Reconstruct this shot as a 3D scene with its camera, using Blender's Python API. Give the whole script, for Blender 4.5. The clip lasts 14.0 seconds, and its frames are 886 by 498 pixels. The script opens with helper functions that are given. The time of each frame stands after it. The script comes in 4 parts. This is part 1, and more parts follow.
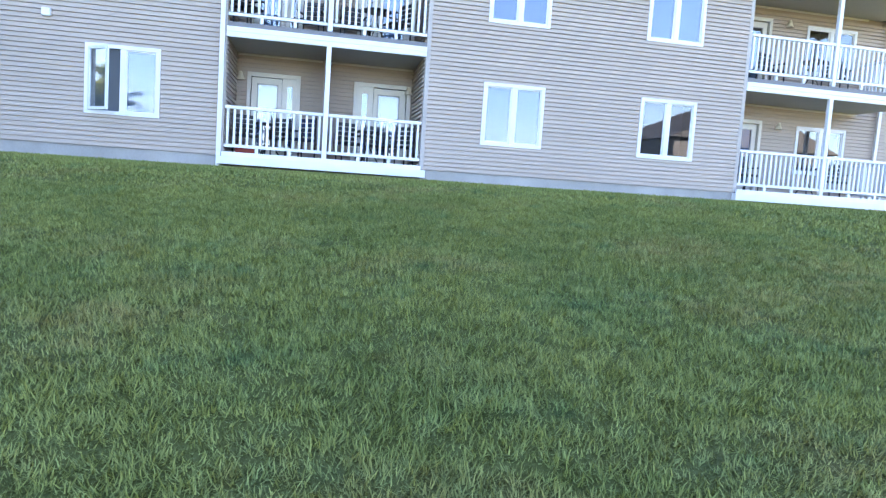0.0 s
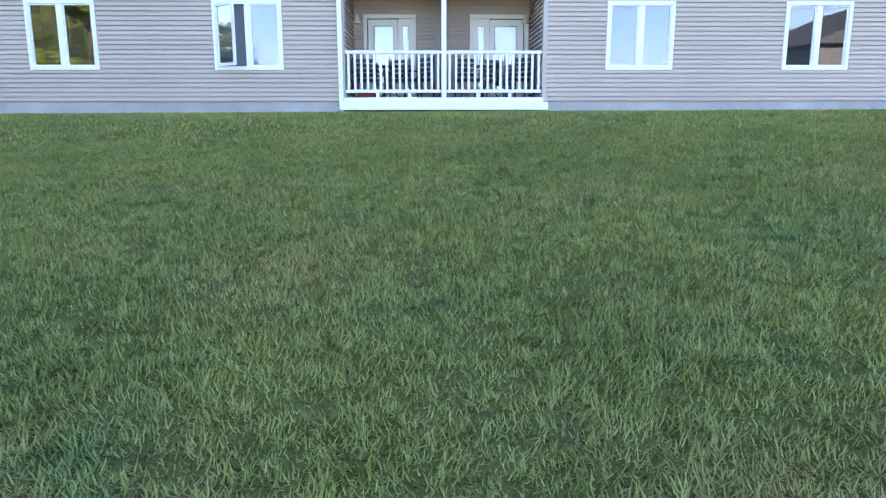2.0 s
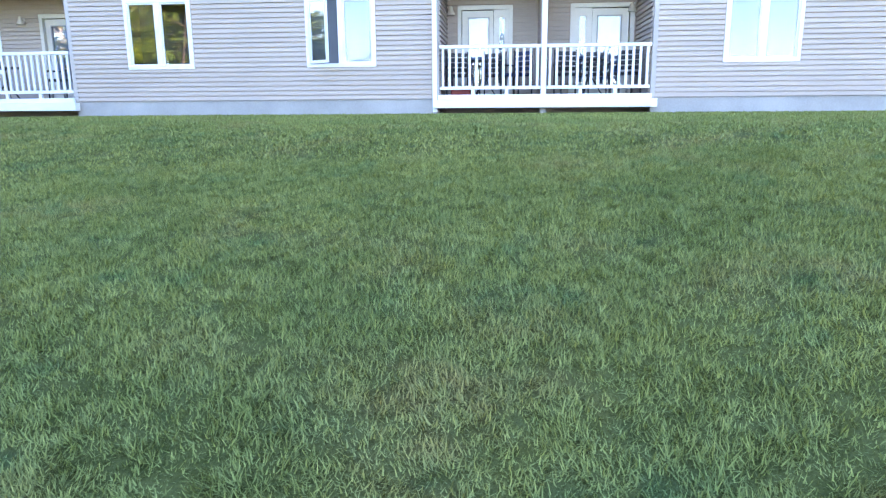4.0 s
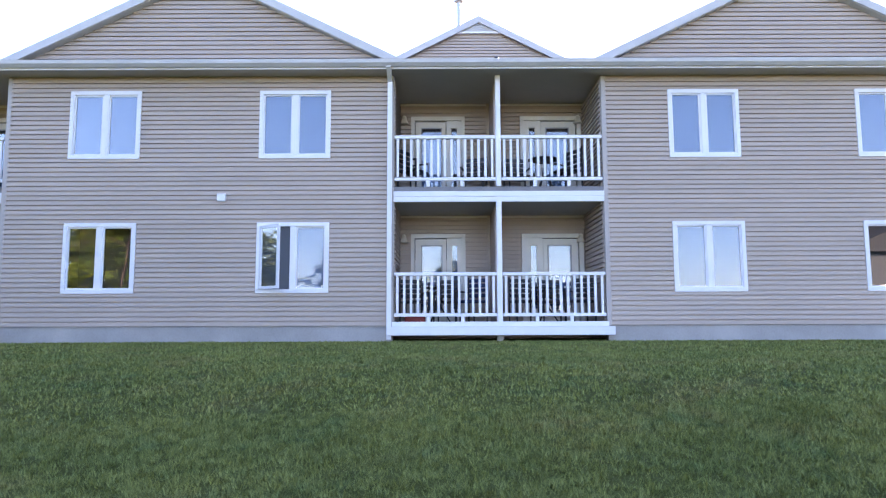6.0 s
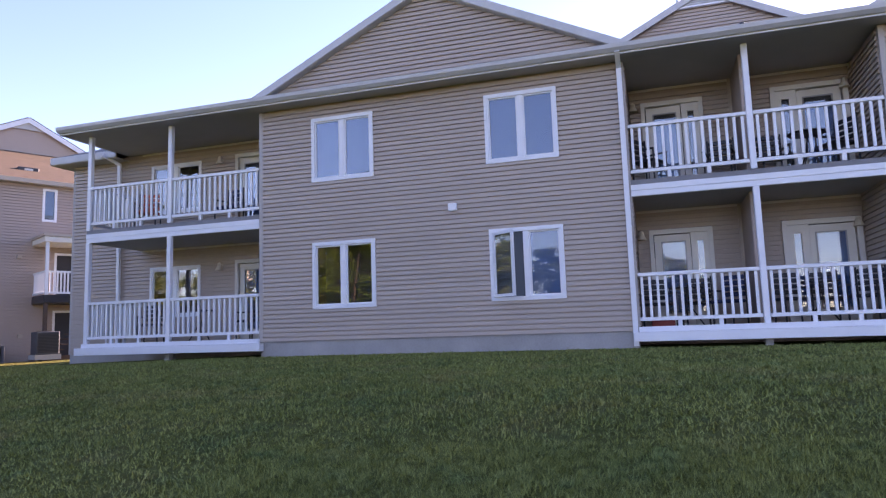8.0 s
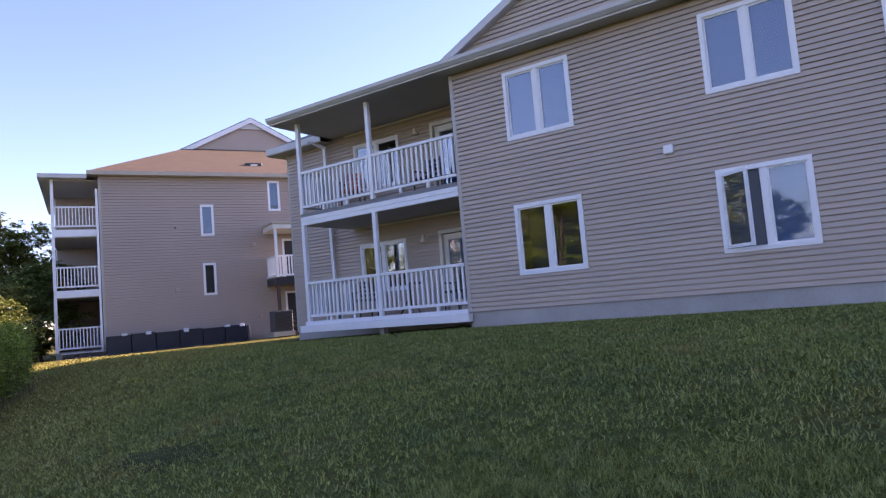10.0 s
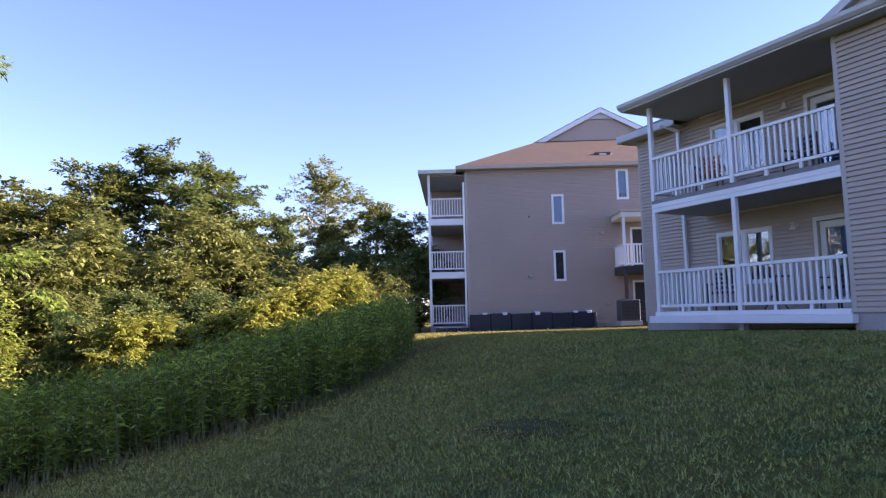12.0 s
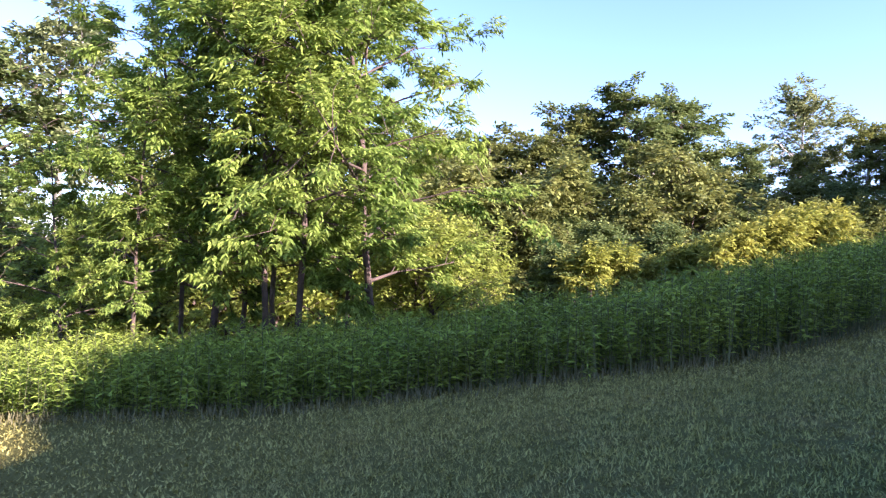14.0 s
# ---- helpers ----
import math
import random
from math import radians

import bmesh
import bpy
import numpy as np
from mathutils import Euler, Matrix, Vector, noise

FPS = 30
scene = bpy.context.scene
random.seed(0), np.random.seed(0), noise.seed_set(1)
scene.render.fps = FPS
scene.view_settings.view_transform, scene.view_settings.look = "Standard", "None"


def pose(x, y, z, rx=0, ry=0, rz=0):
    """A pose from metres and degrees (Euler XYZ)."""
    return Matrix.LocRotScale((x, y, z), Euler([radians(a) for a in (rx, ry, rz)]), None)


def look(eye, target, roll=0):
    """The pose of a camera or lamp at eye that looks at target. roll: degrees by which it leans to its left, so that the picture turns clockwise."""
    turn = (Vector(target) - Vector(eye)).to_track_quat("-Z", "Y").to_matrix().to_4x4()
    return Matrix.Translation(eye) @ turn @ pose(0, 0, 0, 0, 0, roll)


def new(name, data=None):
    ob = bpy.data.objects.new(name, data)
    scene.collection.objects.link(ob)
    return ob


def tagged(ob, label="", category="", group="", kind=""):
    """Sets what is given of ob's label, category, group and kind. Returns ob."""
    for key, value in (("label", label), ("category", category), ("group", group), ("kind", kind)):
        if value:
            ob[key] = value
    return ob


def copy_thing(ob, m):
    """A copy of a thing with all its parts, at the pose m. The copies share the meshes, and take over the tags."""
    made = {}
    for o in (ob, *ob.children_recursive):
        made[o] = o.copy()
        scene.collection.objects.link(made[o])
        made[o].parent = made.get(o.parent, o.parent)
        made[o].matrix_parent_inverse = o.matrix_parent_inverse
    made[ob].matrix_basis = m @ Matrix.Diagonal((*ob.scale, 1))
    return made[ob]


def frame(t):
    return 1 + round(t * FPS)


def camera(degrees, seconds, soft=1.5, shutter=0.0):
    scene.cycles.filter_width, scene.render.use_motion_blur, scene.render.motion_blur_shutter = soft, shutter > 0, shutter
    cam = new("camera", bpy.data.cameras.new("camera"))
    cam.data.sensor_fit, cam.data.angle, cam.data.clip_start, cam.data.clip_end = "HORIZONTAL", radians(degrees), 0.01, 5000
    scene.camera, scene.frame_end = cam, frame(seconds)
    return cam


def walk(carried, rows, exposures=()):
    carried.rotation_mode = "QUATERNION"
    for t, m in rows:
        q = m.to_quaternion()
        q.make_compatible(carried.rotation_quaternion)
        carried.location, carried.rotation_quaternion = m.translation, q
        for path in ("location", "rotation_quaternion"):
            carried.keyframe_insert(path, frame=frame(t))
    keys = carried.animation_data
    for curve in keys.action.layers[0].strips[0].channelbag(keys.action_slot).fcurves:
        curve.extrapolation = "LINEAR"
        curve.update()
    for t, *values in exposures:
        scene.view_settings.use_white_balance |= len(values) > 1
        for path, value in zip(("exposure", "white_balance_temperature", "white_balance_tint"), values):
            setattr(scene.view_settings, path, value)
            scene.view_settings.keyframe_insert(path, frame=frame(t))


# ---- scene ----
cam = camera(66.6, 14.0, soft=1.25)
PATH = [
    (0, (9.662, -14.929, -0.085), (10.039, -12.973, -0.263), 3.9),
    (0.5, (9.653, -14.914, -0.102), (10.059, -12.961, -0.252), 1.3),
    (1, (9.626, -14.908, -0.117), (9.908, -12.937, -0.301), 0.1),
    (1.5, (9.546, -14.835, -0.124), (9.757, -12.863, -0.382), 0.2),
    (2, (9.402, -14.742, -0.103), (9.449, -12.778, -0.477), -0.1),
    (4.5, (8.981, -13.801, 0.241), (8.716, -11.864, -0.181), 1.0),
    (5, (8.923, -13.617, 0.273), (8.551, -11.654, 0.186), 3.4),
    (5.5, (8.81, -13.4, 0.332), (8.612, -11.412, 0.419), 1.2),
    (6, (8.667, -13.262, 0.402), (8.667, -11.274, 0.613), -0.2),
    (6.5, (8.514, -13.146, 0.435), (8.43, -11.166, 0.7), -0.1),
    (7, (8.274, -12.998, 0.442), (7.972, -11.038, 0.698), -1.1),
    (7.5, (8.074, -12.876, 0.47), (7.67, -10.937, 0.748), 0.6),
    (8, (7.952, -12.694, 0.459), (7.366, -10.797, 0.694), -1.9),
    (8.5, (7.782, -12.417, 0.474), (7.028, -10.571, 0.629), -2.6),
    (11, (7.396, -11.722, 0.496), (5.941, -10.371, 0.73), -3.6),
    (11.5, (7.418, -11.764, 0.5), (5.772, -10.651, 0.731), -1.6),
    (12, (7.342, -11.851, 0.459), (5.564, -10.956, 0.65), -1.4),
    (12.5, (7.412, -11.722, 0.454), (5.494, -11.169, 0.579), 0.6),
    (13, (7.393, -11.771, 0.434), (5.415, -11.488, 0.527), 1.7),
    (13.5, (7.34, -11.854, 0.439), (5.342, -11.784, 0.499), 1.4),
    (14, (7.337, -11.979, 0.461), (5.373, -12.356, 0.452), 1.5),
]
EXPOSURES = [(0.0, 3.75, 6450, 21), (0.5, 3.4, 6400, 20), (2.0, 3.65, 6500, 22), (4.5, 4.15, 6450, 23), (5.1, 3.58, 6400, 25), (6.0, 3.15, 6550, 31), (6.5, 2.52, 6650, 37), (7.0, 2.23, 6700, 41), (8.5, 2.4, 6700, 43), (11.0, 2.0, 6300, 41), (11.5, 2.1, 6150, 41), (12.2, 1.93, 5800, 40), (13.2, 2.12, 5600, 41), (14.0, 2.38, 5450, 38)]
walk(cam, [(t, look(eye, target, roll)) for t, eye, target, roll in PATH], EXPOSURES)

# ---- light ----
SUN_AZ, SUN_EL = radians(23.5), radians(21.55)
world = bpy.data.worlds.new("world")
scene.world = world
world.use_nodes = True
wn = world.node_tree.nodes
sky = wn.new("ShaderNodeTexSky")
sky.sky_type = "NISHITA"
sky.sun_disc = False
sky.sun_elevation, sky.sun_rotation = SUN_EL, SUN_AZ
sky.air_density, sky.dust_density, sky.ozone_density = 0.9, 0.12, 2.3
world.node_tree.links.new(sky.outputs[0], wn["Background"].inputs[0])
wn["Background"].inputs[1].default_value = 0.085
sun = new("sun", bpy.data.lights.new("sun", "SUN"))
sun.data.energy, sun.data.angle, sun.data.color = 5.0, radians(0.6), (1.0, 0.86, 0.66)
sun.matrix_world = look((math.sin(SUN_AZ) * math.cos(SUN_EL) * 50, math.cos(SUN_AZ) * math.cos(SUN_EL) * 50, math.sin(SUN_EL) * 50), (0, 0, 0))


# ---- materials ----
def mat(name, base, rough=0.6, var=0.12, scale=1.5, fine=40.0, bump=0.15, metal=0.0, rand=0.0, island=0.0, tint=None, depth=0.004):
    m = bpy.data.materials.new(name)
    m.use_nodes = True
    n, l = m.node_tree.nodes, m.node_tree.links
    b = n["Principled BSDF"]
    b.inputs["Roughness"].default_value, b.inputs["Metallic"].default_value = rough, metal
    geo = n.new("ShaderNodeNewGeometry")
    big, small = n.new("ShaderNodeTexNoise"), n.new("ShaderNodeTexNoise")
    for k, s in ((big, scale), (small, fine)):
        k.inputs["Scale"].default_value, k.inputs["Detail"].default_value = s, 4.0
        l.new(geo.outputs["Position"], k.inputs["Vector"])
    mix = n.new("ShaderNodeMixRGB")
    mix.inputs[1].default_value = (*[c * (1 - var) for c in base], 1)
    mix.inputs[2].default_value = (*(tint or [min(1, c * (1 + var)) for c in base]), 1)
    add = n.new("ShaderNodeMath")
    add.operation = "MULTIPLY_ADD"
    add.inputs[1].default_value = 0.35
    l.new(small.outputs[0], add.inputs[0])
    half = n.new("ShaderNodeMath")
    half.operation = "MULTIPLY"
    half.inputs[1].default_value = 0.65
    l.new(big.outputs[0], half.inputs[0])
    l.new(half.outputs[0], add.inputs[2])
    ramp = n.new("ShaderNodeMapRange")
    ramp.inputs[1].default_value, ramp.inputs[2].default_value = 0.33, 0.67
    l.new(add.outputs[0], ramp.inputs[0])
    l.new(ramp.outputs[0], mix.inputs[0])
    out = mix.outputs[0]
    for amount, source in ((rand, "obj"), (island, "isl")):
        if amount:
            hsv = n.new("ShaderNodeHueSaturation")
            rng = n.new("ShaderNodeMapRange")
            rng.inputs[3].default_value, rng.inputs[4].default_value = 1 - amount, 1 + amount
            l.new(n.new("ShaderNodeObjectInfo").outputs["Random"] if source == "obj" else geo.outputs["Random Per Island"], rng.inputs[0])
            l.new(rng.outputs[0], hsv.inputs["Value"])
            l.new(out, hsv.inputs["Color"])
            out = hsv.outputs[0]
    l.new(out, b.inputs["Base Color"])
    if bump:
        bp = n.new("ShaderNodeBump")
        bp.inputs["Strength"].default_value, bp.inputs["Distance"].default_value = bump, depth
        l.new(small.outputs[0], bp.inputs["Height"])
        l.new(bp.outputs[0], b.inputs["Normal"])
    return m


def leaf_mat(name, base, tint, through_light=0.35, island=0.35, scale=0.5):
    m = mat(name, base, 0.45, 0.1, scale, 9.0, 0, island=island, tint=tint)
    n, l = m.node_tree.nodes, m.node_tree.links
    b = n["Principled BSDF"]
    b.inputs["Roughness"].default_value, b.inputs["Specular IOR Level"].default_value = 0.6, 0.2
    tr = n.new("ShaderNodeBsdfTranslucent")
    mix = n.new("ShaderNodeMixShader")
    mix.inputs[0].default_value = through_light
    l.new(b.inputs["Base Color"].links[0].from_socket, tr.inputs[0])
    l.new(b.outputs[0], mix.inputs[1])
    l.new(tr.outputs[0], mix.inputs[2])
    l.new(mix.outputs[0], n["Material Output"].inputs[0])
    return m


def glass_mat(name, ior=0.1, tint=(0.9, 0.93, 0.95)):
    m = bpy.data.materials.new(name)
    m.use_nodes = True
    n, l = m.node_tree.nodes, m.node_tree.links
    fr, tr, gl, mix = n.new("ShaderNodeLayerWeight"), n.new("ShaderNodeBsdfTransparent"), n.new("ShaderNodeBsdfGlossy"), n.new("ShaderNodeMixShader")
    fr.inputs[0].default_value = 0.35
    amount = n.new("ShaderNodeMapRange")
    amount.inputs[3].default_value, amount.inputs[4].default_value = ior, 0.55
    l.new(fr.outputs["Facing"], amount.inputs[0])
    tr.inputs[0].default_value = (*tint, 1)
    gl.inputs["Roughness"].default_value = 0.012
    noise_n, bp = n.new("ShaderNodeTexNoise"), n.new("ShaderNodeBump")
    noise_n.inputs["Scale"].default_value = 1.6
    bp.inputs["Strength"].default_value, bp.inputs["Distance"].default_value = 0.012, 0.01
    l.new(noise_n.outputs[0], bp.inputs["Height"])
    l.new(bp.outputs[0], gl.inputs["Normal"])
    l.new(amount.outputs[0], mix.inputs[0])
    l.new(tr.outputs[0], mix.inputs[1])
    l.new(gl.outputs[0], mix.inputs[2])
    l.new(mix.outputs[0], n["Material Output"].inputs[0])
    return m


def lawn_mat(name, island=0.0):
    m = bpy.data.materials.new(name)
    m.use_nodes = True
    n, l = m.node_tree.nodes, m.node_tree.links
    b = n["Principled BSDF"]
    b.inputs["Roughness"].default_value = 0.7 if island else 0.9
    b.inputs["Specular IOR Level"].default_value = 0.10 if island else 0.05
    geo = n.new("ShaderNodeNewGeometry")

    def noise_out(s, detail, lo, hi):
        k, r = n.new("ShaderNodeTexNoise"), n.new("ShaderNodeMapRange")
        k.inputs["Scale"].default_value, k.inputs["Detail"].default_value = s, detail
        l.new(geo.outputs["Position"], k.inputs["Vector"])
        r.inputs[1].default_value, r.inputs[2].default_value = lo, hi
        l.new(k.outputs[0], r.inputs[0])
        return r.outputs[0]

    def blend(fac, a, c):
        x = n.new("ShaderNodeMixRGB")
        l.new(fac, x.inputs[0])
        for k, v in ((1, a), (2, c)):
            if isinstance(v, tuple):
                x.inputs[k].default_value = (*v, 1)
            else:
                l.new(v, x.inputs[k])
        return x.outputs[0]
    c = blend(noise_out(0.9, 4, 0.38, 0.62), (0.100, 0.120, 0.036), (0.160, 0.168, 0.050))
    c = blend(noise_out(1.3, 5, 0.50, 0.72), c, (0.200, 0.165, 0.066))
    c = blend(noise_out(2.6, 4, 0.53, 0.70), c, (0.086, 0.124, 0.046))
    c = blend(noise_out(9, 4, 0.35, 0.75), c, (0.160, 0.180, 0.062))
    # the lawn is drier towards the weeds, and lightened there to offset dim shade
    split, dry = n.new("ShaderNodeSeparateXYZ"), n.new("ShaderNodeMapRange")
    l.new(geo.outputs["Position"], split.inputs[0])
    slant = n.new("ShaderNodeMath")
    slant.operation, slant.inputs[1].default_value = "MULTIPLY_ADD", 0.8
    l.new(split.outputs[1], slant.inputs[0])
    l.new(split.outputs[0], slant.inputs[2])
    l.new(slant.outputs[0], dry.inputs[0])
    for k, v in ((1, -4.2), (2, -8.6), (3, 0.0), (4, 0.75)):
        dry.inputs[k].default_value = v
    c = blend(dry.outputs[0], c, (0.235, 0.205, 0.062))
    hsv, rng = n.new("ShaderNodeHueSaturation"), n.new("ShaderNodeMapRange")
    rng.inputs[3].default_value, rng.inputs[4].default_value = 1.22 - island, 1.62 + island
    hsv.inputs["Saturation"].default_value = 1.05
    if island:
        l.new(geo.outputs["Random Per Island"], rng.inputs[0])
        l.new(rng.outputs[0], hsv.inputs["Value"])
    else:
        hsv.inputs["Value"].default_value = 0.76
    l.new(c, hsv.inputs["Color"])
    l.new(hsv.outputs[0], b.inputs["Base Color"])
    if not island:
        bp = n.new("ShaderNodeBump")
        bp.inputs["Strength"].default_value, bp.inputs["Distance"].default_value = 0.9, 0.03
        l.new(noise_out(70, 6, 0.25, 0.75), bp.inputs["Height"])
        l.new(bp.outputs[0], b.inputs["Normal"])
    return m


SIDING = mat("vinyl_siding", (0.420, 0.346, 0.288), 0.55, 0.05, 0.7, 30, 0.06, rand=0.035)
SIDING_FAR = mat("vinyl_siding_far", (0.385, 0.305, 0.26), 0.55, 0.05, 0.5, 20, 0.05)
CORNER = mat("corner_trim", (0.42, 0.38, 0.35), 0.5, 0.05, 2, 30, 0.05)
WHITE = mat("white_vinyl", (0.74, 0.75, 0.78), 0.42, 0.04, 2.5, 60, 0.04)
GREY_TRIM = mat("grey_bead", (0.30, 0.30, 0.31), 0.5, 0.05, 2, 40, 0.03)
CREAM = mat("cream_trim", (0.64, 0.61, 0.55), 0.45, 0.05, 2.5, 60, 0.04)
SOFFIT = mat("soffit", (0.38, 0.36, 0.33), 0.6, 0.05, 2, 30, 0.05)
GUTTER = mat("gutter_metal", (0.47, 0.465, 0.46), 0.4, 0.08, 3, 40, 0.05)
TAN_TRIM = mat("tan_trim", (0.42, 0.35, 0.285), 0.5, 0.06, 3, 40, 0.05)
CONCRETE = mat("concrete", (0.36, 0.345, 0.33), 0.85, 0.18, 1.3, 35, 0.4)
SHINGLE = mat("brown_shingles", (0.080, 0.050, 0.029), 0.9, 0.2, 2.2, 55, 0.8, depth=0.01)
SHINGLE_GREY = mat("grey_shingles", (0.16, 0.15, 0.15), 0.9, 0.2, 2.2, 55, 0.8, depth=0.01)
DECK = mat("deck_boards", (0.19, 0.185, 0.19), 0.7, 0.12, 4, 50, 0.2)
GLASS = glass_mat("window_glass", 0.055)
DOOR_GLASS = glass_mat("door_glass", 0.09)
# the blue in both blind colours paints in the sky mirrored by the glass
BLIND_SKY = mat("white_blind_sky_blue", (0.055, 0.125, 0.265), 0.7, 0.03, 2, 20, 0.03)
GREY_BLIND_SKY = mat("grey_blind_sky_blue", (0.045, 0.10, 0.21), 0.7, 0.04, 2, 20, 0.03)
# near-black colour stands in for the lack of light indoors
ROOM = mat("unlit_indoors", (0.035, 0.035, 0.04), 0.9, 0.1, 2, 20, 0.0)
SCREEN = mat("insect_screen", (0.09, 0.10, 0.115), 0.7, 0.05, 8, 300, 0.2)
BLACK = mat("black_metal", (0.025, 0.025, 0.03), 0.4, 0.1, 5, 60, 0.05)
NAVY = mat("navy_fabric", (0.035, 0.045, 0.10), 0.8, 0.15, 5, 80, 0.15)
ORANGE = mat("orange_fabric", (0.62, 0.13, 0.06), 0.8, 0.15, 4, 80, 0.1)
RED = mat("red_plastic", (0.28, 0.03, 0.03), 0.5, 0.1, 4, 80, 0.1)
GREY_METAL = mat("grey_metal", (0.45, 0.46, 0.47), 0.4, 0.1, 4, 60, 0.1, metal=0.6)
DARK_METAL = mat("dark_metal", (0.06, 0.065, 0.075), 0.5, 0.1, 4, 60, 0.1)
TARP = mat("navy_tarp", (0.012, 0.014, 0.026), 0.45, 0.25, 3, 30, 0.4, depth=0.02)
PATCH = mat("bare_soil", (0.062, 0.066, 0.026), 0.95, 0.3, 5, 40, 0.8, depth=0.02)
PATCH.node_tree.nodes["Principled BSDF"].inputs["Specular IOR Level"].default_value = 0.04
BRONZE = mat("lamp_metal", (0.62, 0.56, 0.46), 0.4, 0.1, 4, 60, 0.1)
BARK = mat("bark", (0.095, 0.064, 0.044), 0.9, 0.35, 4, 45, 0.9, depth=0.02)
BARK_PALE = mat("pale_bark", (0.46, 0.40, 0.32), 0.9, 0.25, 4, 45, 0.7, depth=0.02)
LAWN, BLADE = lawn_mat("lawn"), lawn_mat("grass_blades", 0.32)
LEAF_ASH = leaf_mat("ash_leaves", (0.165, 0.265, 0.042), (0.315, 0.38, 0.064), 0.46, 0.42)
LEAF_SHRUB = leaf_mat("shrub_leaves", (0.24, 0.31, 0.048), (0.39, 0.42, 0.07), 0.48, 0.4)
LEAF_DARK = leaf_mat("dark_leaves", (0.115, 0.172, 0.048), (0.22, 0.255, 0.068), 0.38)
LEAF_OLIVE = leaf_mat("olive_leaves", (0.145, 0.180, 0.042), (0.25, 0.255, 0.06), 0.36)
LEAF_SUMAC = leaf_mat("sumac_leaves", (0.27, 0.31, 0.045), (0.42, 0.40, 0.07), 0.35, 0.3)
LEAF_GREY = leaf_mat("pale_leaves", (0.20, 0.235, 0.09), (0.31, 0.33, 0.13), 0.36)
STEM = leaf_mat("goldenrod_stems", (0.11, 0.14, 0.05), (0.19, 0.19, 0.08), 0.1, 0.3)
DRY = leaf_mat("dry_grass", (0.17, 0.17, 0.07), (0.25, 0.22, 0.10), 0.3, 0.3)
BROWN = mat("dark_brown_wood", (0.075, 0.045, 0.032), 0.7, 0.2, 4, 50, 0.2)
# near-black colours put the reflected house's backlit shade into its roof and walls
BACKLIT_ROOF = mat("backlit_slate_roof", (0.045, 0.047, 0.05), 0.9, 0.2, 2.2, 40, 0.5)
BACKLIT_SLATE = mat("backlit_slate_siding", (0.03, 0.034, 0.04), 0.6, 0.1, 1, 20, 0.1)
LEAF_RED = leaf_mat("red_leaves", (0.30, 0.06, 0.04), (0.40, 0.12, 0.06), 0.3)
WEED = leaf_mat("goldenrod_leaves", (0.19, 0.275, 0.034), (0.30, 0.355, 0.046), 0.3, 0.5, 0.8)


# ---- tools ----
def solid(name, verts, faces, material, smooth=False):
    me = bpy.data.meshes.new(name)
    me.from_pydata([tuple(v) for v in verts], [], [tuple(f) for f in faces])
    me.materials.append(material)
    if smooth:
        me.polygons.foreach_set("use_smooth", [True] * len(me.polygons))
    me.update()
    return me


def fast_mesh(name, verts, quads, material):
    """A mesh of many quads out of arrays."""
    me = bpy.data.meshes.new(name)
    k = quads.shape[1]
    me.vertices.add(len(verts))
    me.vertices.foreach_set("co", np.ascontiguousarray(verts, np.float32).ravel())
    me.loops.add(quads.size)
    me.loops.foreach_set("vertex_index", np.ascontiguousarray(quads, np.int32).ravel())
    me.polygons.add(len(quads))
    me.polygons.foreach_set("loop_start", np.arange(0, quads.size, k, dtype=np.int32))
    me.update(calc_edges=True)
    me.materials.append(material)
    return me


def part(name, bm, material, parent=None, label=""):
    me = bpy.data.meshes.new(name)
    bmesh.ops.recalc_face_normals(bm, faces=bm.faces)
    bm.to_mesh(me)
    bm.free()
    me.materials.append(material)
    return hang(name, me, parent, label)


def hang(name, me, parent=None, label="", m=None):
    ob = new(name, me)
    if parent:
        ob.parent = parent
    if m is not None:
        ob.matrix_basis = m
    if label:
        ob["label"] = label
    return ob


def thing(name, label, category, m=None, group="", kind=""):
    ob = tagged(new(name), label, category, group, kind)
    if m is not None:
        ob.matrix_basis = m
    return ob


BOX_FACES = ((0, 1, 3, 2), (4, 6, 7, 5), (0, 4, 5, 1), (2, 3, 7, 6), (0, 2, 6, 4), (1, 5, 7, 3))


def box(bm, x0, x1, y0, y1, z0, z1, m=None):
    vs = [bm.verts.new((m @ Vector((x, y, z))) if m else (x, y, z)) for x in (x0, x1) for y in (y0, y1) for z in (z0, z1)]
    for f in BOX_FACES:
        bm.faces.new([vs[i] for i in f])
    return bm


def boxes(*rows):
    bm = bmesh.new()
    for r in rows:
        box(bm, *r)
    return bm


def soft_boxes(width, *rows):
    bm = boxes(*rows)
    bmesh.ops.bevel(bm, geom=bm.edges[:], offset=width, segments=1, affect="EDGES")
    return bm


def lathe(profile, sides=16, m=None):
    """A turned shape out of (radius, height) steps."""
    bm = bmesh.new()
    rings = [[bm.verts.new((r * math.cos(a), r * math.sin(a), z)) for a in [2 * math.pi * i / sides for i in range(sides)]] for r, z in profile]
    for a, b in zip(rings, rings[1:]):
        for i in range(sides):
            bm.faces.new((a[i], a[(i + 1) % sides], b[(i + 1) % sides], b[i]))
    bm.faces.new(rings[0][::-1])
    bm.faces.new(rings[-1])
    if m:
        bm.transform(m)
    return bm


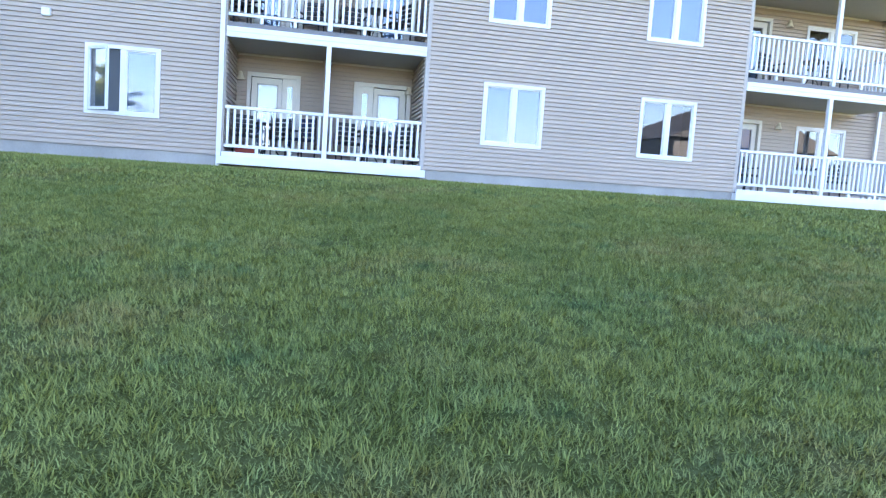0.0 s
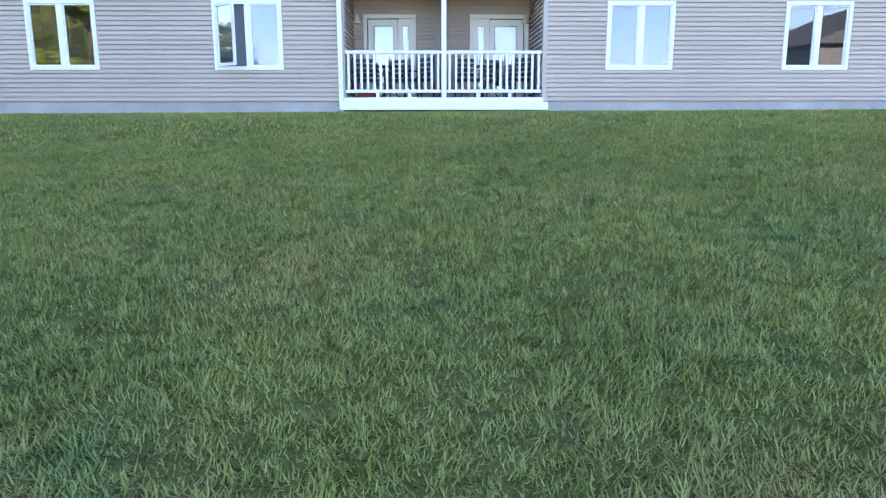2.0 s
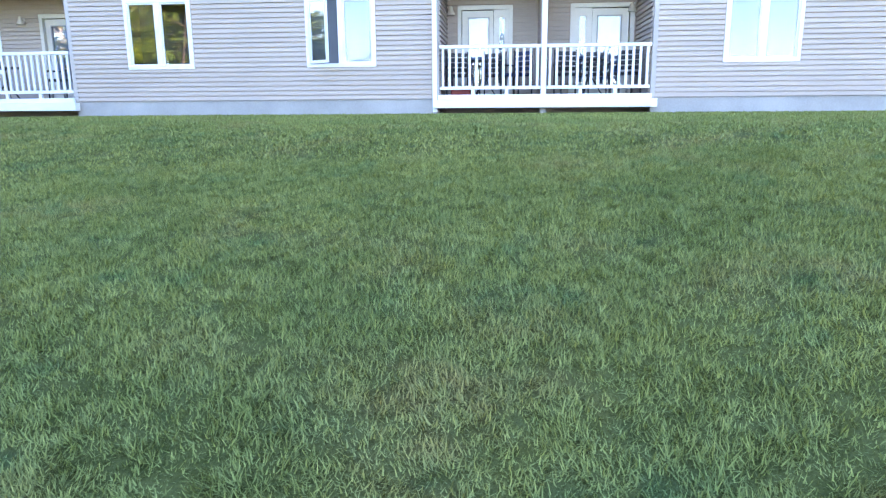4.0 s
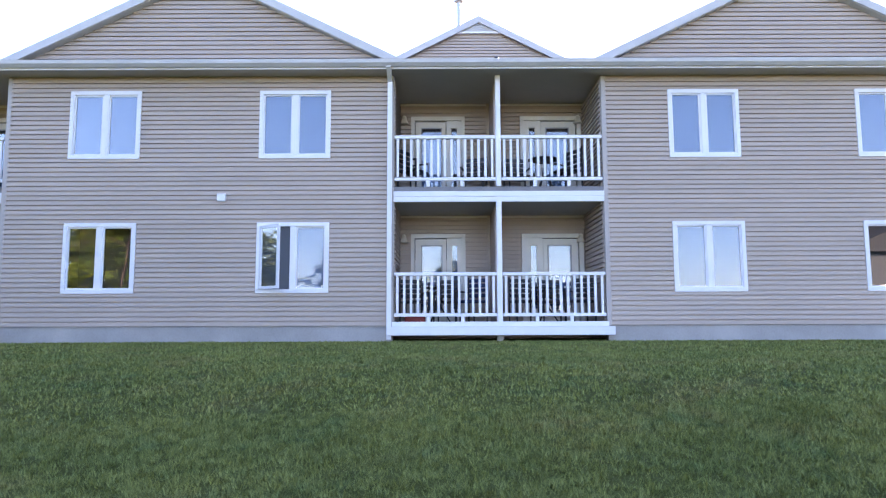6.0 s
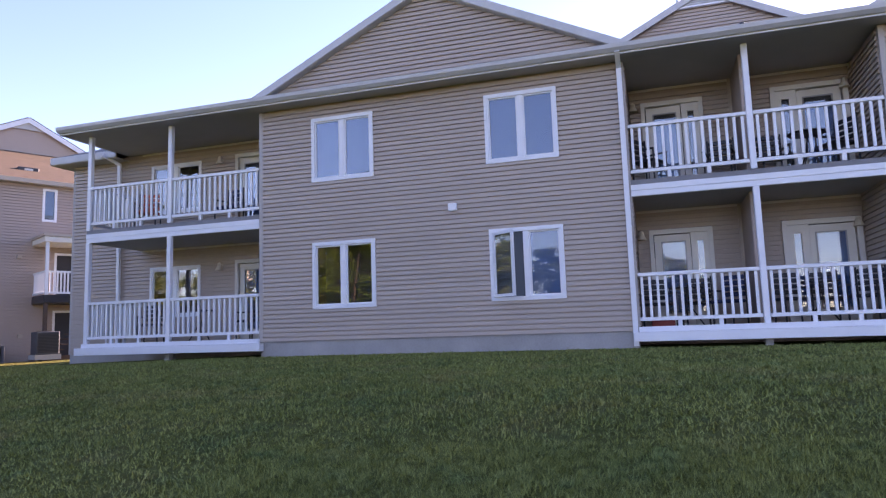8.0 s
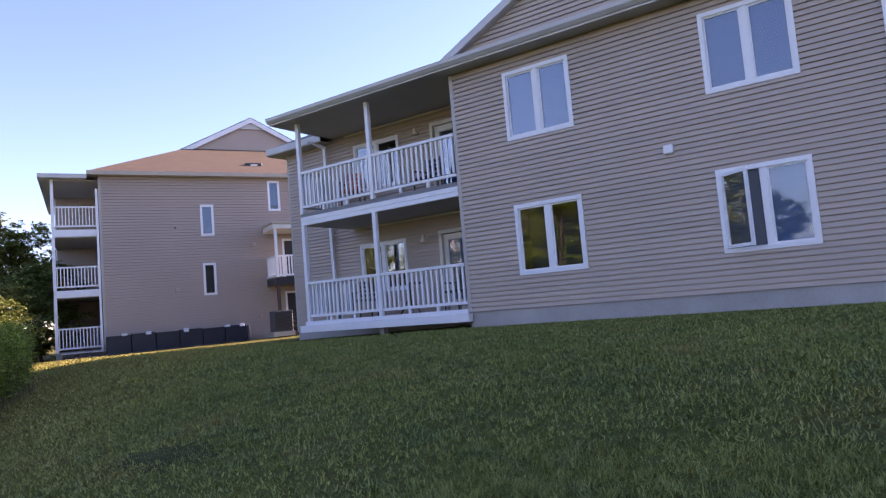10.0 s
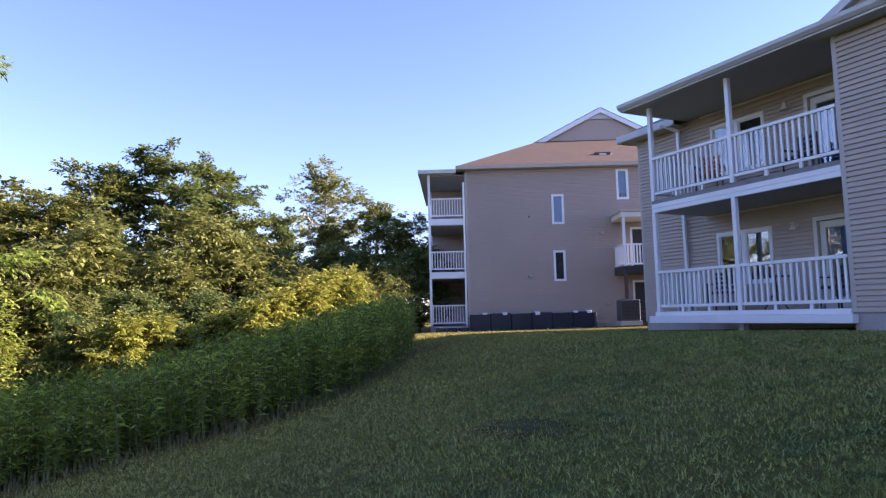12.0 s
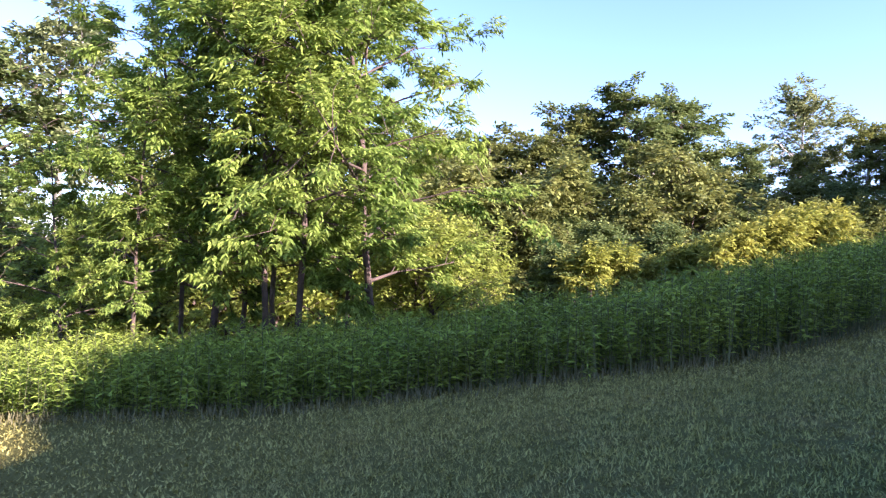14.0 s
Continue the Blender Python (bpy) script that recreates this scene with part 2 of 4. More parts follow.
def tube(bm, points, radii, sides=6):
    """A tapered tube along points, added to bm."""
    rings = []
    for i, p in enumerate(points):
        a, b = Vector(points[max(0, i - 1)]), Vector(points[min(len(points) - 1, i + 1)])
        d = (b - a).normalized()
        u = d.orthogonal().normalized()
        w = d.cross(u)
        rings.append([bm.verts.new(Vector(p) + (u * math.cos(t) + w * math.sin(t)) * radii[i]) for t in [2 * math.pi * k / sides for k in range(sides)]])
    for a, b in zip(rings, rings[1:]):
        off = min(range(sides), key=lambda k: (a[0].co - b[k].co).length)
        for i in range(sides):
            f = bm.faces.new((a[i], a[(i + 1) % sides], b[(i + 1 + off) % sides], b[(i + off) % sides]))
            f.smooth = True
    bm.faces.new(rings[-1])
    return bm


COURSE = 0.096
BOARDS = {}


def board_mesh(length, material):
    key = (round(length, 3), material.name)
    if key not in BOARDS:
        prof = ((0.0, 0.0), (-0.044, -0.001), (-0.026, 0.077), (-0.004, 0.080), (-0.003, 0.096), (0.0, 0.096))
        verts = [(x, y, z) for x in (0, key[0]) for y, z in prof]
        faces = [(i, i + 1, i + 7, i + 6) for i in range(5)] + [(5, 0, 6, 11), (0, 5, 4, 3, 2, 1), (6, 7, 8, 9, 10, 11)]
        BOARDS[key] = solid("siding_board", verts, faces, material)
    return BOARDS[key]


def siding(parent, m, length, z0, z1, holes=(), span=None, material=None):
    """Lapped boards on the plane of m (its x along the wall, its -y outward)."""
    for k in range(int((z1 - z0) / COURSE)):
        z = z0 + k * COURSE
        segs = [span(z + 0.05) if span else (0.0, length)]
        for a, b, lo, hi in holes:
            if min(hi, z + COURSE) - max(lo, z) > 0.06:
                segs = [s for p, q in segs for s in ((p, min(q, a)), (max(p, b), q)) if s[1] - s[0] > 0.02]
        for p, q in segs:
            if q - p > 0.05:
                hang("siding_board", board_mesh(q - p, material or SIDING), parent, m=m @ pose(p, 0, z))


def wall_core(x0, x1, z0, z1, y0, y1, holes=()):
    xs = sorted({x0, x1, *[v for h in holes for v in h[:2]]})
    zs = sorted({z0, z1, *[v for h in holes for v in h[2:]]})
    bm = bmesh.new()
    for a, b in zip(xs, xs[1:]):
        for c, d in zip(zs, zs[1:]):
            if not any(h[0] < (a + b) / 2 < h[1] and h[2] < (c + d) / 2 < h[3] for h in holes):
                box(bm, a, b, y0, y1, c, d)
    bmesh.ops.remove_doubles(bm, verts=bm.verts, dist=1e-5)
    return bm


# ---- ground ----
def soft_plus(v, w):
    return np.where(v / w > 30, v, w * np.log1p(np.exp(np.minimum(v / w, 30))))


def ground_z(x, y):
    x, y = np.asarray(x, float), np.asarray(y, float)
    down = 0.145 * soft_plus((x - 10) * -0.23 + (y + 6.5) * -0.97 - 0.7, 0.6)
    west = np.minimum(0.02 * soft_plus(-x, 1.0), 0.55)
    return -3.4 * np.tanh(down / 3.4) - west


def prism(bm, outline, y0, y1):
    """Upright plate with an (x, z) outline, from y0 to y1."""
    vs = [[bm.verts.new((x, y, z)) for x, z in outline] for y in (y0, y1)]
    k = len(outline)
    bm.faces.new(vs[0]), bm.faces.new(vs[1][::-1])
    for i in range(k):
        bm.faces.new((vs[0][i], vs[1][i], vs[1][(i + 1) % k], vs[0][(i + 1) % k]))




def steps(near, far, fine_step, centre):
    fine = np.arange(-near, near + 1e-6, fine_step)
    out = near * (far / near) ** (np.arange(1, 15) / 14)
    return np.concatenate([-out[::-1], fine, out]) + centre


gx, gy = steps(36, 2600, 0.6, 0.0), steps(36, 2600, 0.6, -8.0)
X, Y = np.meshgrid(gx, gy, indexing="ij")
Z = ground_z(X, Y)
idx = np.arange(X.size).reshape(X.shape)
ground = hang("ground", fast_mesh("ground", np.stack([X, Y, Z], -1).reshape(-1, 3),
              np.stack([idx[:-1, :-1], idx[1:, :-1], idx[1:, 1:], idx[:-1, 1:]], -1).reshape(-1, 4), LAWN))
tagged(ground, "mown green lawn with brown patches sloping down", "lawn", kind="structure")

# edge of the mown lawn, from far to near
EDGE = [(-30, 0.6), (-16, -2.3), (-9.1, -4.6), (-6.7, -5.6), (-3.3, -7.7), (-1.6, -9.3), (-0.8, -10.3), (-0.3, -12.0), (0.3, -13.5), (0.7, -15.0), (0.65, -16.3), (0.6, -18.3), (1.0, -22), (2.0, -30)]
EX, EY = np.array([p[0] for p in EDGE], float), np.array([p[1] for p in EDGE], float)


def edge_x(y):
    return np.interp(-np.asarray(y, float), -EY, EX)


rng = np.random.default_rng(7)


LATTICE = rng.uniform(0, 1, (256, 256))


def patchy(x, y, size):
    """Smooth random values from 0 to 1 over the plan, in patches of a size."""
    u, v = np.asarray(x) / size + 100, np.asarray(y) / size + 100
    i, j = np.floor(u).astype(int), np.floor(v).astype(int)
    f, g = u - i, v - j
    f, g = f * f * (3 - 2 * f), g * g * (3 - 2 * g)
    i, j, k, m = i % 256, j % 256, (i + 1) % 256, (j + 1) % 256
    return (LATTICE[i, j] * (1 - f) + LATTICE[k, j] * f) * (1 - g) + (LATTICE[i, m] * (1 - f) + LATTICE[k, m] * f) * g


def blades(count, x0, x1, y0, y1, length, width, keep):
    """Curved mown blades, thick in tufts and thin between them."""
    x, y = rng.uniform(x0, x1, count), rng.uniform(y0, y1, count)
    tuft = 0.75 * patchy(x, y, 0.07) + 0.25 * patchy(x, y, 0.3)
    ok = keep(x, y) & (x > edge_x(y) - 0.3) & (tuft + rng.uniform(-0.3, 0.3, count) > 0.22)
    x, y, tuft = x[ok], y[ok], tuft[ok]
    n = len(x)
    z = ground_z(x, y) - 0.002
    a, lean = 9 * patchy(x, y, 0.06) + rng.normal(0, 1.3, n), rng.uniform(0.3, 1.4, n)
    L, w = length * rng.uniform(0.6, 1.2, n) * (0.55 + 0.9 * tuft), width * rng.uniform(0.7, 1.3, n)
    d = np.stack([np.cos(a) * np.sin(lean), np.sin(a) * np.sin(lean), np.cos(lean)], -1)
    twist = a + rng.normal(0, 0.6, n)
    side = np.stack([-np.sin(twist), np.cos(twist), 0 * a], -1) * (w * 0.5)[:, None]
    p = np.stack([x, y, z], -1)
    tip = p + d * L[:, None] - np.stack([0 * a, 0 * a, L * 0.12 * lean], -1)
    return np.stack([p - side, p + side, tip], 1).reshape(-1, 3), np.arange(n * 3).reshape(-1, 3)


def zone(x, y):
    """0 beside the walk, growing outwards to 1 at the near strip's border and 2 at the middle one's."""
    near = np.maximum(np.abs(x - 9.4) / 4.2, np.abs(y + 11.3) / 2.9)
    middle = np.maximum(np.abs(x - 7.8) / 7.8, np.abs(y + 9.6) / 4.6)
    return np.where(near < 1, near, 1 + np.minimum(middle, 5)) + rng.uniform(-0.12, 0.12, len(x))


sets = [blades(980000, 4.8, 14.0, -14.4, -8.2, 0.038, 0.0056, lambda x, y: zone(x, y) < 1.02),
        blades(620000, -1.0, 16.5, -15, -4.4, 0.040, 0.0110, lambda x, y: (zone(x, y) >= 0.98) & (zone(x, y) < 2.02)),
        blades(420000, -7, 22, -18.5, -0.12, 0.038, 0.020, lambda x, y: zone(x, y) > 1.98),
        blades(70000, -22, 0, -9, 2.0, 0.06, 0.022, lambda x, y: (y < -0.2) | (x < -7.4))]
bv, bq, off = [], [], 0
for v, q in sets:
    bv.append(v), bq.append(q + off)
    off += len(v)
tagged(hang("lawn_grass", fast_mesh("lawn_grass", np.concatenate(bv), np.concatenate(bq), BLADE)), "short mown grass blades covering the lawn", "grass", kind="stuff")

# bare patch in the lawn
pv = []
for i in range(40):
    a, r = 2 * math.pi * i / 40, 1 + 0.25 * math.sin(3 * i) + 0.15 * math.sin(7.3 * i)
    x, y = 2.7 + 0.5 * r * math.cos(a), -8.8 + 0.28 * r * math.sin(a)
    pv.append((x, y, float(ground_z(x, y)) + 0.005))
pv.append((2.7, -8.8, float(ground_z(2.7, -8.8)) + 0.02))
tagged(hang("bare_patch", solid("bare_patch", pv, [(i, (i + 1) % 40, 40) for i in range(40)], PATCH)), "dark bare soil patch in the lawn", "soil", kind="structure")

# dry fringe where the mower stops
fy = -1.8 - 20 * rng.uniform(0, 1, 4000)
fx = edge_x(fy) + rng.normal(0, 0.22, 4000)
fp = np.stack([fx, fy, ground_z(fx, fy) - 0.01], -1)
fa, fl = rng.uniform(0, 2 * np.pi, 4000), rng.uniform(0.05, 0.7, 4000)
fd = np.stack([np.cos(fa) * np.sin(fl), np.sin(fa) * np.sin(fl), np.cos(fl)], -1)
fs = np.stack([-np.sin(fa), np.cos(fa), 0 * fa], -1) * 0.006
fh = rng.uniform(0.06, 0.20, 4000)[:, None]
tagged(hang("dry_grass_fringe", fast_mesh("dry_grass_fringe", np.stack([fp, fp + fd * fh * 0.5 + fs, fp + fd * fh, fp + fd * fh * 0.5 - fs], 1).reshape(-1, 3), np.arange(16000).reshape(-1, 4), DRY)),
       "dry tan grass fringe along the lawn's edge", "grass", kind="stuff")


# ---- apartment building ----
FLOOR = (0.36, 3.06)          # storey floor heights
WALLS = ((-0.11, 7.68), (11.88, 19.67))
BACK = 1.8                    # plane of the recessed walls
house = thing("apartment_building", "long two-storey taupe vinyl-sided apartment building with white balconies", "apartment building")


def window_unit(x, z, w, h, y, look_of="clear", open_sash=False):
    """A two-light white window in a wall that faces -y."""
    win = hang("window", None, house)
    t, d = 0.075, 0.05
    part("frame", boxes((x, x + w, y - d, y + 0.06, z, z + t), (x, x + w, y - d, y + 0.06, z + h - t, z + h),
                        (x, x + t, y - d, y + 0.06, z + t, z + h - t), (x + w - t, x + w, y - d, y + 0.06, z + t, z + h - t)), WHITE, win)
    c = x + w / 2
    part("mullion", soft_boxes(0.006, (c - 0.055, c + 0.055, y - d + 0.012, y + 0.06, z + t, z + h - t)), WHITE, win)
    for k, (a, b) in enumerate(((x + t, c - 0.055), (c + 0.055, x + w - t))):
        if k == 0 and open_sash:
            part("insect_screen", boxes((a, b, y + 0.02, y + 0.026, z + t, z + h - t)), SCREEN, win, "grey insect screen")
            m = Matrix.Translation((a, y - 0.03, z + t)) @ pose(0, 0, 0, 0, 0, -37)
            sw, sh, s = b - a, h - 2 * t, 0.055
            sash = bmesh.new()
            for r in ((0, sw, -0.03, 0.01, 0, s), (0, sw, -0.03, 0.01, sh - s, sh), (0, s, -0.03, 0.01, s, sh - s), (sw - s, sw, -0.03, 0.01, s, sh - s)):
                box(sash, *r, m)
            ob = part("open_sash", sash, WHITE, win, "white casement sash swung open")
            pane = bmesh.new()
            box(pane, s, sw - s, -0.012, -0.008, s, sh - s, m)
            part("sash_glass", pane, GLASS, win).visible_shadow = False
        else:
            s = 0.03
            part("sash", boxes((a, b, y - 0.015, y + 0.02, z + t, z + t + s), (a, b, y - 0.015, y + 0.02, z + h - t - s, z + h - t),
                               (a, a + s, y - 0.015, y + 0.02, z + t + s, z + h - t - s), (b - s, b, y - 0.015, y + 0.02, z + t + s, z + h - t - s)), WHITE, win)
            p = part("pane", boxes((a + s, b - s, y, y + 0.006, z + t + s, z + h - t - s)), GLASS, win)
            p.visible_shadow = False
            # white and grey blinds alike carry the painted sky blue
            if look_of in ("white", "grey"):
                part("blind", boxes((a + 0.005, b - 0.005, y + 0.03, y + 0.034, z + t, z + h - t)), BLIND_SKY if look_of == "white" else GREY_BLIND_SKY, win, "closed roller blind with reflected sky blue in its colour")
    # shallow box, its indoor darkness put into the colour
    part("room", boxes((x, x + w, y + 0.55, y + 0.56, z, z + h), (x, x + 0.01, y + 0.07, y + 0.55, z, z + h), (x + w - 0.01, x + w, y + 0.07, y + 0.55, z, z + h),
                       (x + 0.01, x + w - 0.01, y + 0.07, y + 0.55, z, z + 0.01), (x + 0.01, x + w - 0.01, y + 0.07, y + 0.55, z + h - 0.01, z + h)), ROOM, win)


WZ, WH, WW = (0.95, 3.64), 1.395, 1.43
WX = ((1.165, 4.985), (13.21, 16.99))
LOOKS = {(0, 0, 0): "clear", (0, 1, 0): "white", (0, 0, 1): "grey", (0, 1, 1): "grey", (1, 0, 0): "white", (1, 1, 0): "clear", (1, 0, 1): "grey", (1, 1, 1): "grey"}
for w, (x0, x1) in enumerate(WALLS):
    holes = [(x, x + WW, z, z + WH) for x in WX[w] for z in WZ]
    wall = part("front_wall", wall_core(x0, x1, 0.308, 5.52, 0.0, 0.22, holes), SIDING_FAR, house)
    siding(wall, pose(x0 + 0.07, 0, 0), x1 - x0 - 0.14, 0.312, 5.36, [(a - x0 - 0.07, b - x0 - 0.07, c, d) for a, b, c, d in holes])
    for x in (x0, x1 - 0.075):
        part("corner_board", soft_boxes(0.006, (x - 0.012, x + 0.087, -0.034, 0.06, 0.308, 5.335)), CORNER, house)
    part("foundation", soft_boxes(0.01, (x0 + 0.01, x1 - 0.01, -0.005, 0.25, -0.8, 0.310)), CONCRETE, house)
    for i, x in enumerate(WX[w]):
        for k, z in enumerate(WZ):
            window_unit(x, z, WW, WH, 0.0, LOOKS[(w, i, k)], open_sash=(w, i, k) == (0, 1, 0))
    # gable above the wall
    xm, peak, base = (x0 + x1) / 2, 7.56, 5.52
    half = (x1 - x0) / 2 + 0.30
    slope = (peak - base) / half
    gable = part("gable_wall", bmesh.new(), SIDING_FAR, house)
    bm = bmesh.new()
    tri = [(xm - half, base), (xm + half, base), (xm, peak)]
    vs = [[bm.verts.new((x, y, z)) for x, z in tri] for y in (0.05, 0.2)]
    bm.faces.new(vs[0]), bm.faces.new(vs[1][::-1])
    for i in range(3):
        bm.faces.new((vs[0][i], vs[1][i], vs[1][(i + 1) % 3], vs[0][(i + 1) % 3]))
    bm.to_mesh(gable.data), bm.free()
    gable.data.materials.clear()
    gable.data.materials.append(SIDING_FAR)
    siding(gable, pose(0, 0.05, 0), 0, base + 0.03, peak - 0.08, span=lambda z: (xm - (peak - z - 0.05) / slope + 0.08, xm + (peak - z - 0.05) / slope - 0.08))
    for s in (-1, 1):
        ang = math.degrees(math.atan(slope)) * s
        L = half / math.cos(math.atan(slope)) + 0.04
        m = Matrix.Translation((xm, -0.002 * s, peak)) @ pose(0, 0, 0, 0, ang, 0)
        rake = bmesh.new()
        box(rake, min(-s * 0.03, s * L), max(-s * 0.03, s * L), -0.16, -0.13, -0.10, 0.055, m)
        box(rake, min(0, s * L), max(0, s * L), -0.13, 0.05, -0.11, -0.098, m)
        part("rake_board", rake, GUTTER, house)
        roof = bmesh.new()
        box(roof, min(0, s * L), max(0, s * L), -0.128, 5.6, 0.01, 0.05, m)
        part("gable_roof", roof, SHINGLE_GREY, house)

# main roof: one slope up from the front eave, one down behind, hipped ends
EAVE, RIDGE_Y, PITCH = 5.46, 7.6, 0.38
bm = bmesh.new()
fx0, fx1 = -5.3, 24.86
# ridge's unseen west end is set back to let sun through to the sumac
front = [(fx0, -0.45), (fx1, -0.45), (fx1 - 4.5, RIDGE_Y), (fx0 + 7.8, RIDGE_Y)]
zr = EAVE + (RIDGE_Y + 0.45) * PITCH
zz = [EAVE, EAVE, zr, zr]
a = [bm.verts.new((x, y, z + 0.02)) for (x, y), z in zip(front, zz)]
b = [bm.verts.new((x, y, z + 0.08)) for (x, y), z in zip(front, zz)]
bm.faces.new(a[::-1]), bm.faces.new(b)
for i in range(4):
    bm.faces.new((a[i], a[(i + 1) % 4], b[(i + 1) % 4], b[i]))
part("roof_front", bm, SHINGLE_GREY, house)
bm = bmesh.new()
e0, e1, y0, y1, zb = -7.5, 27.06, 1.35, 13.9, 5.42
corners = [bm.verts.new(p) for p in ((e0, y0, zb), (e1, y0, zb), (e1, y1, zb), (e0, y1, zb), (fx0 + 7.8, RIDGE_Y, zr - 0.02), (fx1 - 4.5, RIDGE_Y, zr - 0.02))]
for f in ((0, 3, 2, 1), (0, 1, 5, 4), (2, 3, 4, 5), (3, 0, 4), (1, 2, 5)):
    bm.faces.new([corners[i] for i in f])
part("roof_main", bm, SHINGLE_GREY, house)
# middle gable behind the eave
bm = bmesh.new()
tri = [(7.0, 7.96), (12.5, 7.96), (9.75, 9.36)]
vs = [[bm.verts.new((x, y, z)) for x, z in tri] for y in (6.2, 12.0)]
bm.faces.new(vs[0]), bm.faces.new(vs[1][::-1])
for i in range(3):
    bm.faces.new((vs[0][i], vs[1][i], vs[1][(i + 1) % 3], vs[0][(i + 1) % 3]))
mid = part("middle_gable", bm, SIDING_FAR, house)
siding(mid, pose(0, 6.2, 0), 0, 7.96, 9.21, span=lambda z: (9.75 - (9.36 - z - 0.05) / 0.509 + 0.1, 9.75 + (9.36 - z - 0.05) / 0.509 - 0.1))
for s in (-1, 1):
    m = Matrix.Translation((9.75, 6.2 - 0.003 * s, 9.36)) @ pose(0, 0, 0, 0, math.degrees(math.atan(0.509)) * s, 0)
    bm = bmesh.new()
    box(bm, min(-s * 0.05, s * 3.3), max(-s * 0.05, s * 3.3), -0.18, -0.14, -0.10, 0.075, m)
    part("rake_board", bm, GUTTER, house)
    bm = bmesh.new()
    box(bm, min(0, s * 3.3), max(0, s * 3.3), -0.138, 6.0, 0.03, 0.07, m)
    part("gable_roof", bm, SHINGLE_GREY, house)
bm = bmesh.new()
prism(bm, [(9.15, 8.98), (10.35, 8.98), (9.75, 9.28)], 6.10, 6.15)
vent = part("gable_vent", bm, GUTTER, house, "pale triangular louvred gable vent")
for k in range(4):
    zk = 9.01 + 0.055 * k
    hw = (9.26 - zk) * 1.9
    part("slat", boxes((9.75 - hw, 9.75 + hw, 6.085, 6.099, zk, zk + 0.035)), GUTTER, vent)
part("vent_trim", boxes((8.95, 10.55, 6.07, 6.16, 8.93, 8.978)), WHITE, house)
pipe = thing("vent_pipe", "thin pale metal roof vent pipe with a cap", "vent pipe", Matrix.Translation((9.2, 7.4, 8.6)))
part("pipe", lathe([(0.055, 0), (0.055, 2.0)], 12), GREY_METAL, pipe)
part("cap", lathe([(0.06, 1.93), (0.15, 1.96), (0.16, 2.03), (0.05, 2.12)], 12), GREY_METAL, pipe)

# eaves: soffit, fascia, gutter
part("soffit", boxes((fx0 + 0.03, fx1 - 0.03, -0.40, BACK + 0.02, 5.34, 5.37)), SOFFIT, house)
part("fascia", boxes((fx0, fx1, -0.45, -0.42, 5.33, 5.46)), WHITE, house)
for x in (fx0, fx1 - 0.03):
    part("fascia", boxes((x, x + 0.03, -0.42, 1.3, 5.33, 5.46)), WHITE, house)
bm = bmesh.new()
prof = [(-0.452, 5.36), (-0.50, 5.36), (-0.56, 5.42), (-0.57, 5.49), (-0.555, 5.49), (-0.545, 5.43), (-0.50, 5.375), (-0.452, 5.375)]
r0, r1 = [[bm.verts.new((x, y, z)) for y, z in prof] for x in (fx0, fx1)]
bm.faces.new(r0), bm.faces.new(r1[::-1])
for i in range(8):
    bm.faces.new((r0[i], r1[i], r1[(i + 1) % 8], r0[(i + 1) % 8]))
part("gutter", bm, GUTTER, house, "long pale aluminium gutter")
for x0, x1 in ((e0, fx0), (fx1, e1)):
    part("fascia", boxes((x0, x1, y0 - 0.03, y0, 5.24, 5.42), (x0 if x0 < 0 else x1 - 0.03, x0 + 0.03 if x0 < 0 else x1, y0, y1, 5.24, 5.42)), GUTTER, house)
    part("soffit", boxes((x0, x1, y0, BACK + 0.02, 5.22, 5.24)), SOFFIT, house)
for x in (e0 + 0.03, e1 - 0.42):
    part("soffit", boxes((x, x + 0.39, BACK + 0.02, y1, 5.22, 5.24)), SOFFIT, house)


def downspout(points):
    bm = bmesh.new()
    for p, q in zip(points, points[1:]):
        d = Vector(q) - Vector(p)
        m = Matrix.Translation(p) @ d.to_track_quat("Z", "Y").to_matrix().to_4x4()
        box(bm, -0.045, 0.045, -0.033, 0.033, -0.02, d.length + 0.02, m)
    part("downspout", bm, WHITE, house, "white square downspout")


downspout([(7.61, -0.49, 5.37), (7.61, -0.1, 5.20), (7.61, -0.08, 0.06)])
downspout([(-5.68, 1.28, 5.30), (-5.45, 1.62, 5.10), (-5.45, 1.70, 0.1)])
downspout([(25.24, 1.28, 5.30), (25.01, 1.62, 5.10), (25.01, 1.70, 0.1)])

# recessed main walls
ENDS = (-7.13, 26.69)


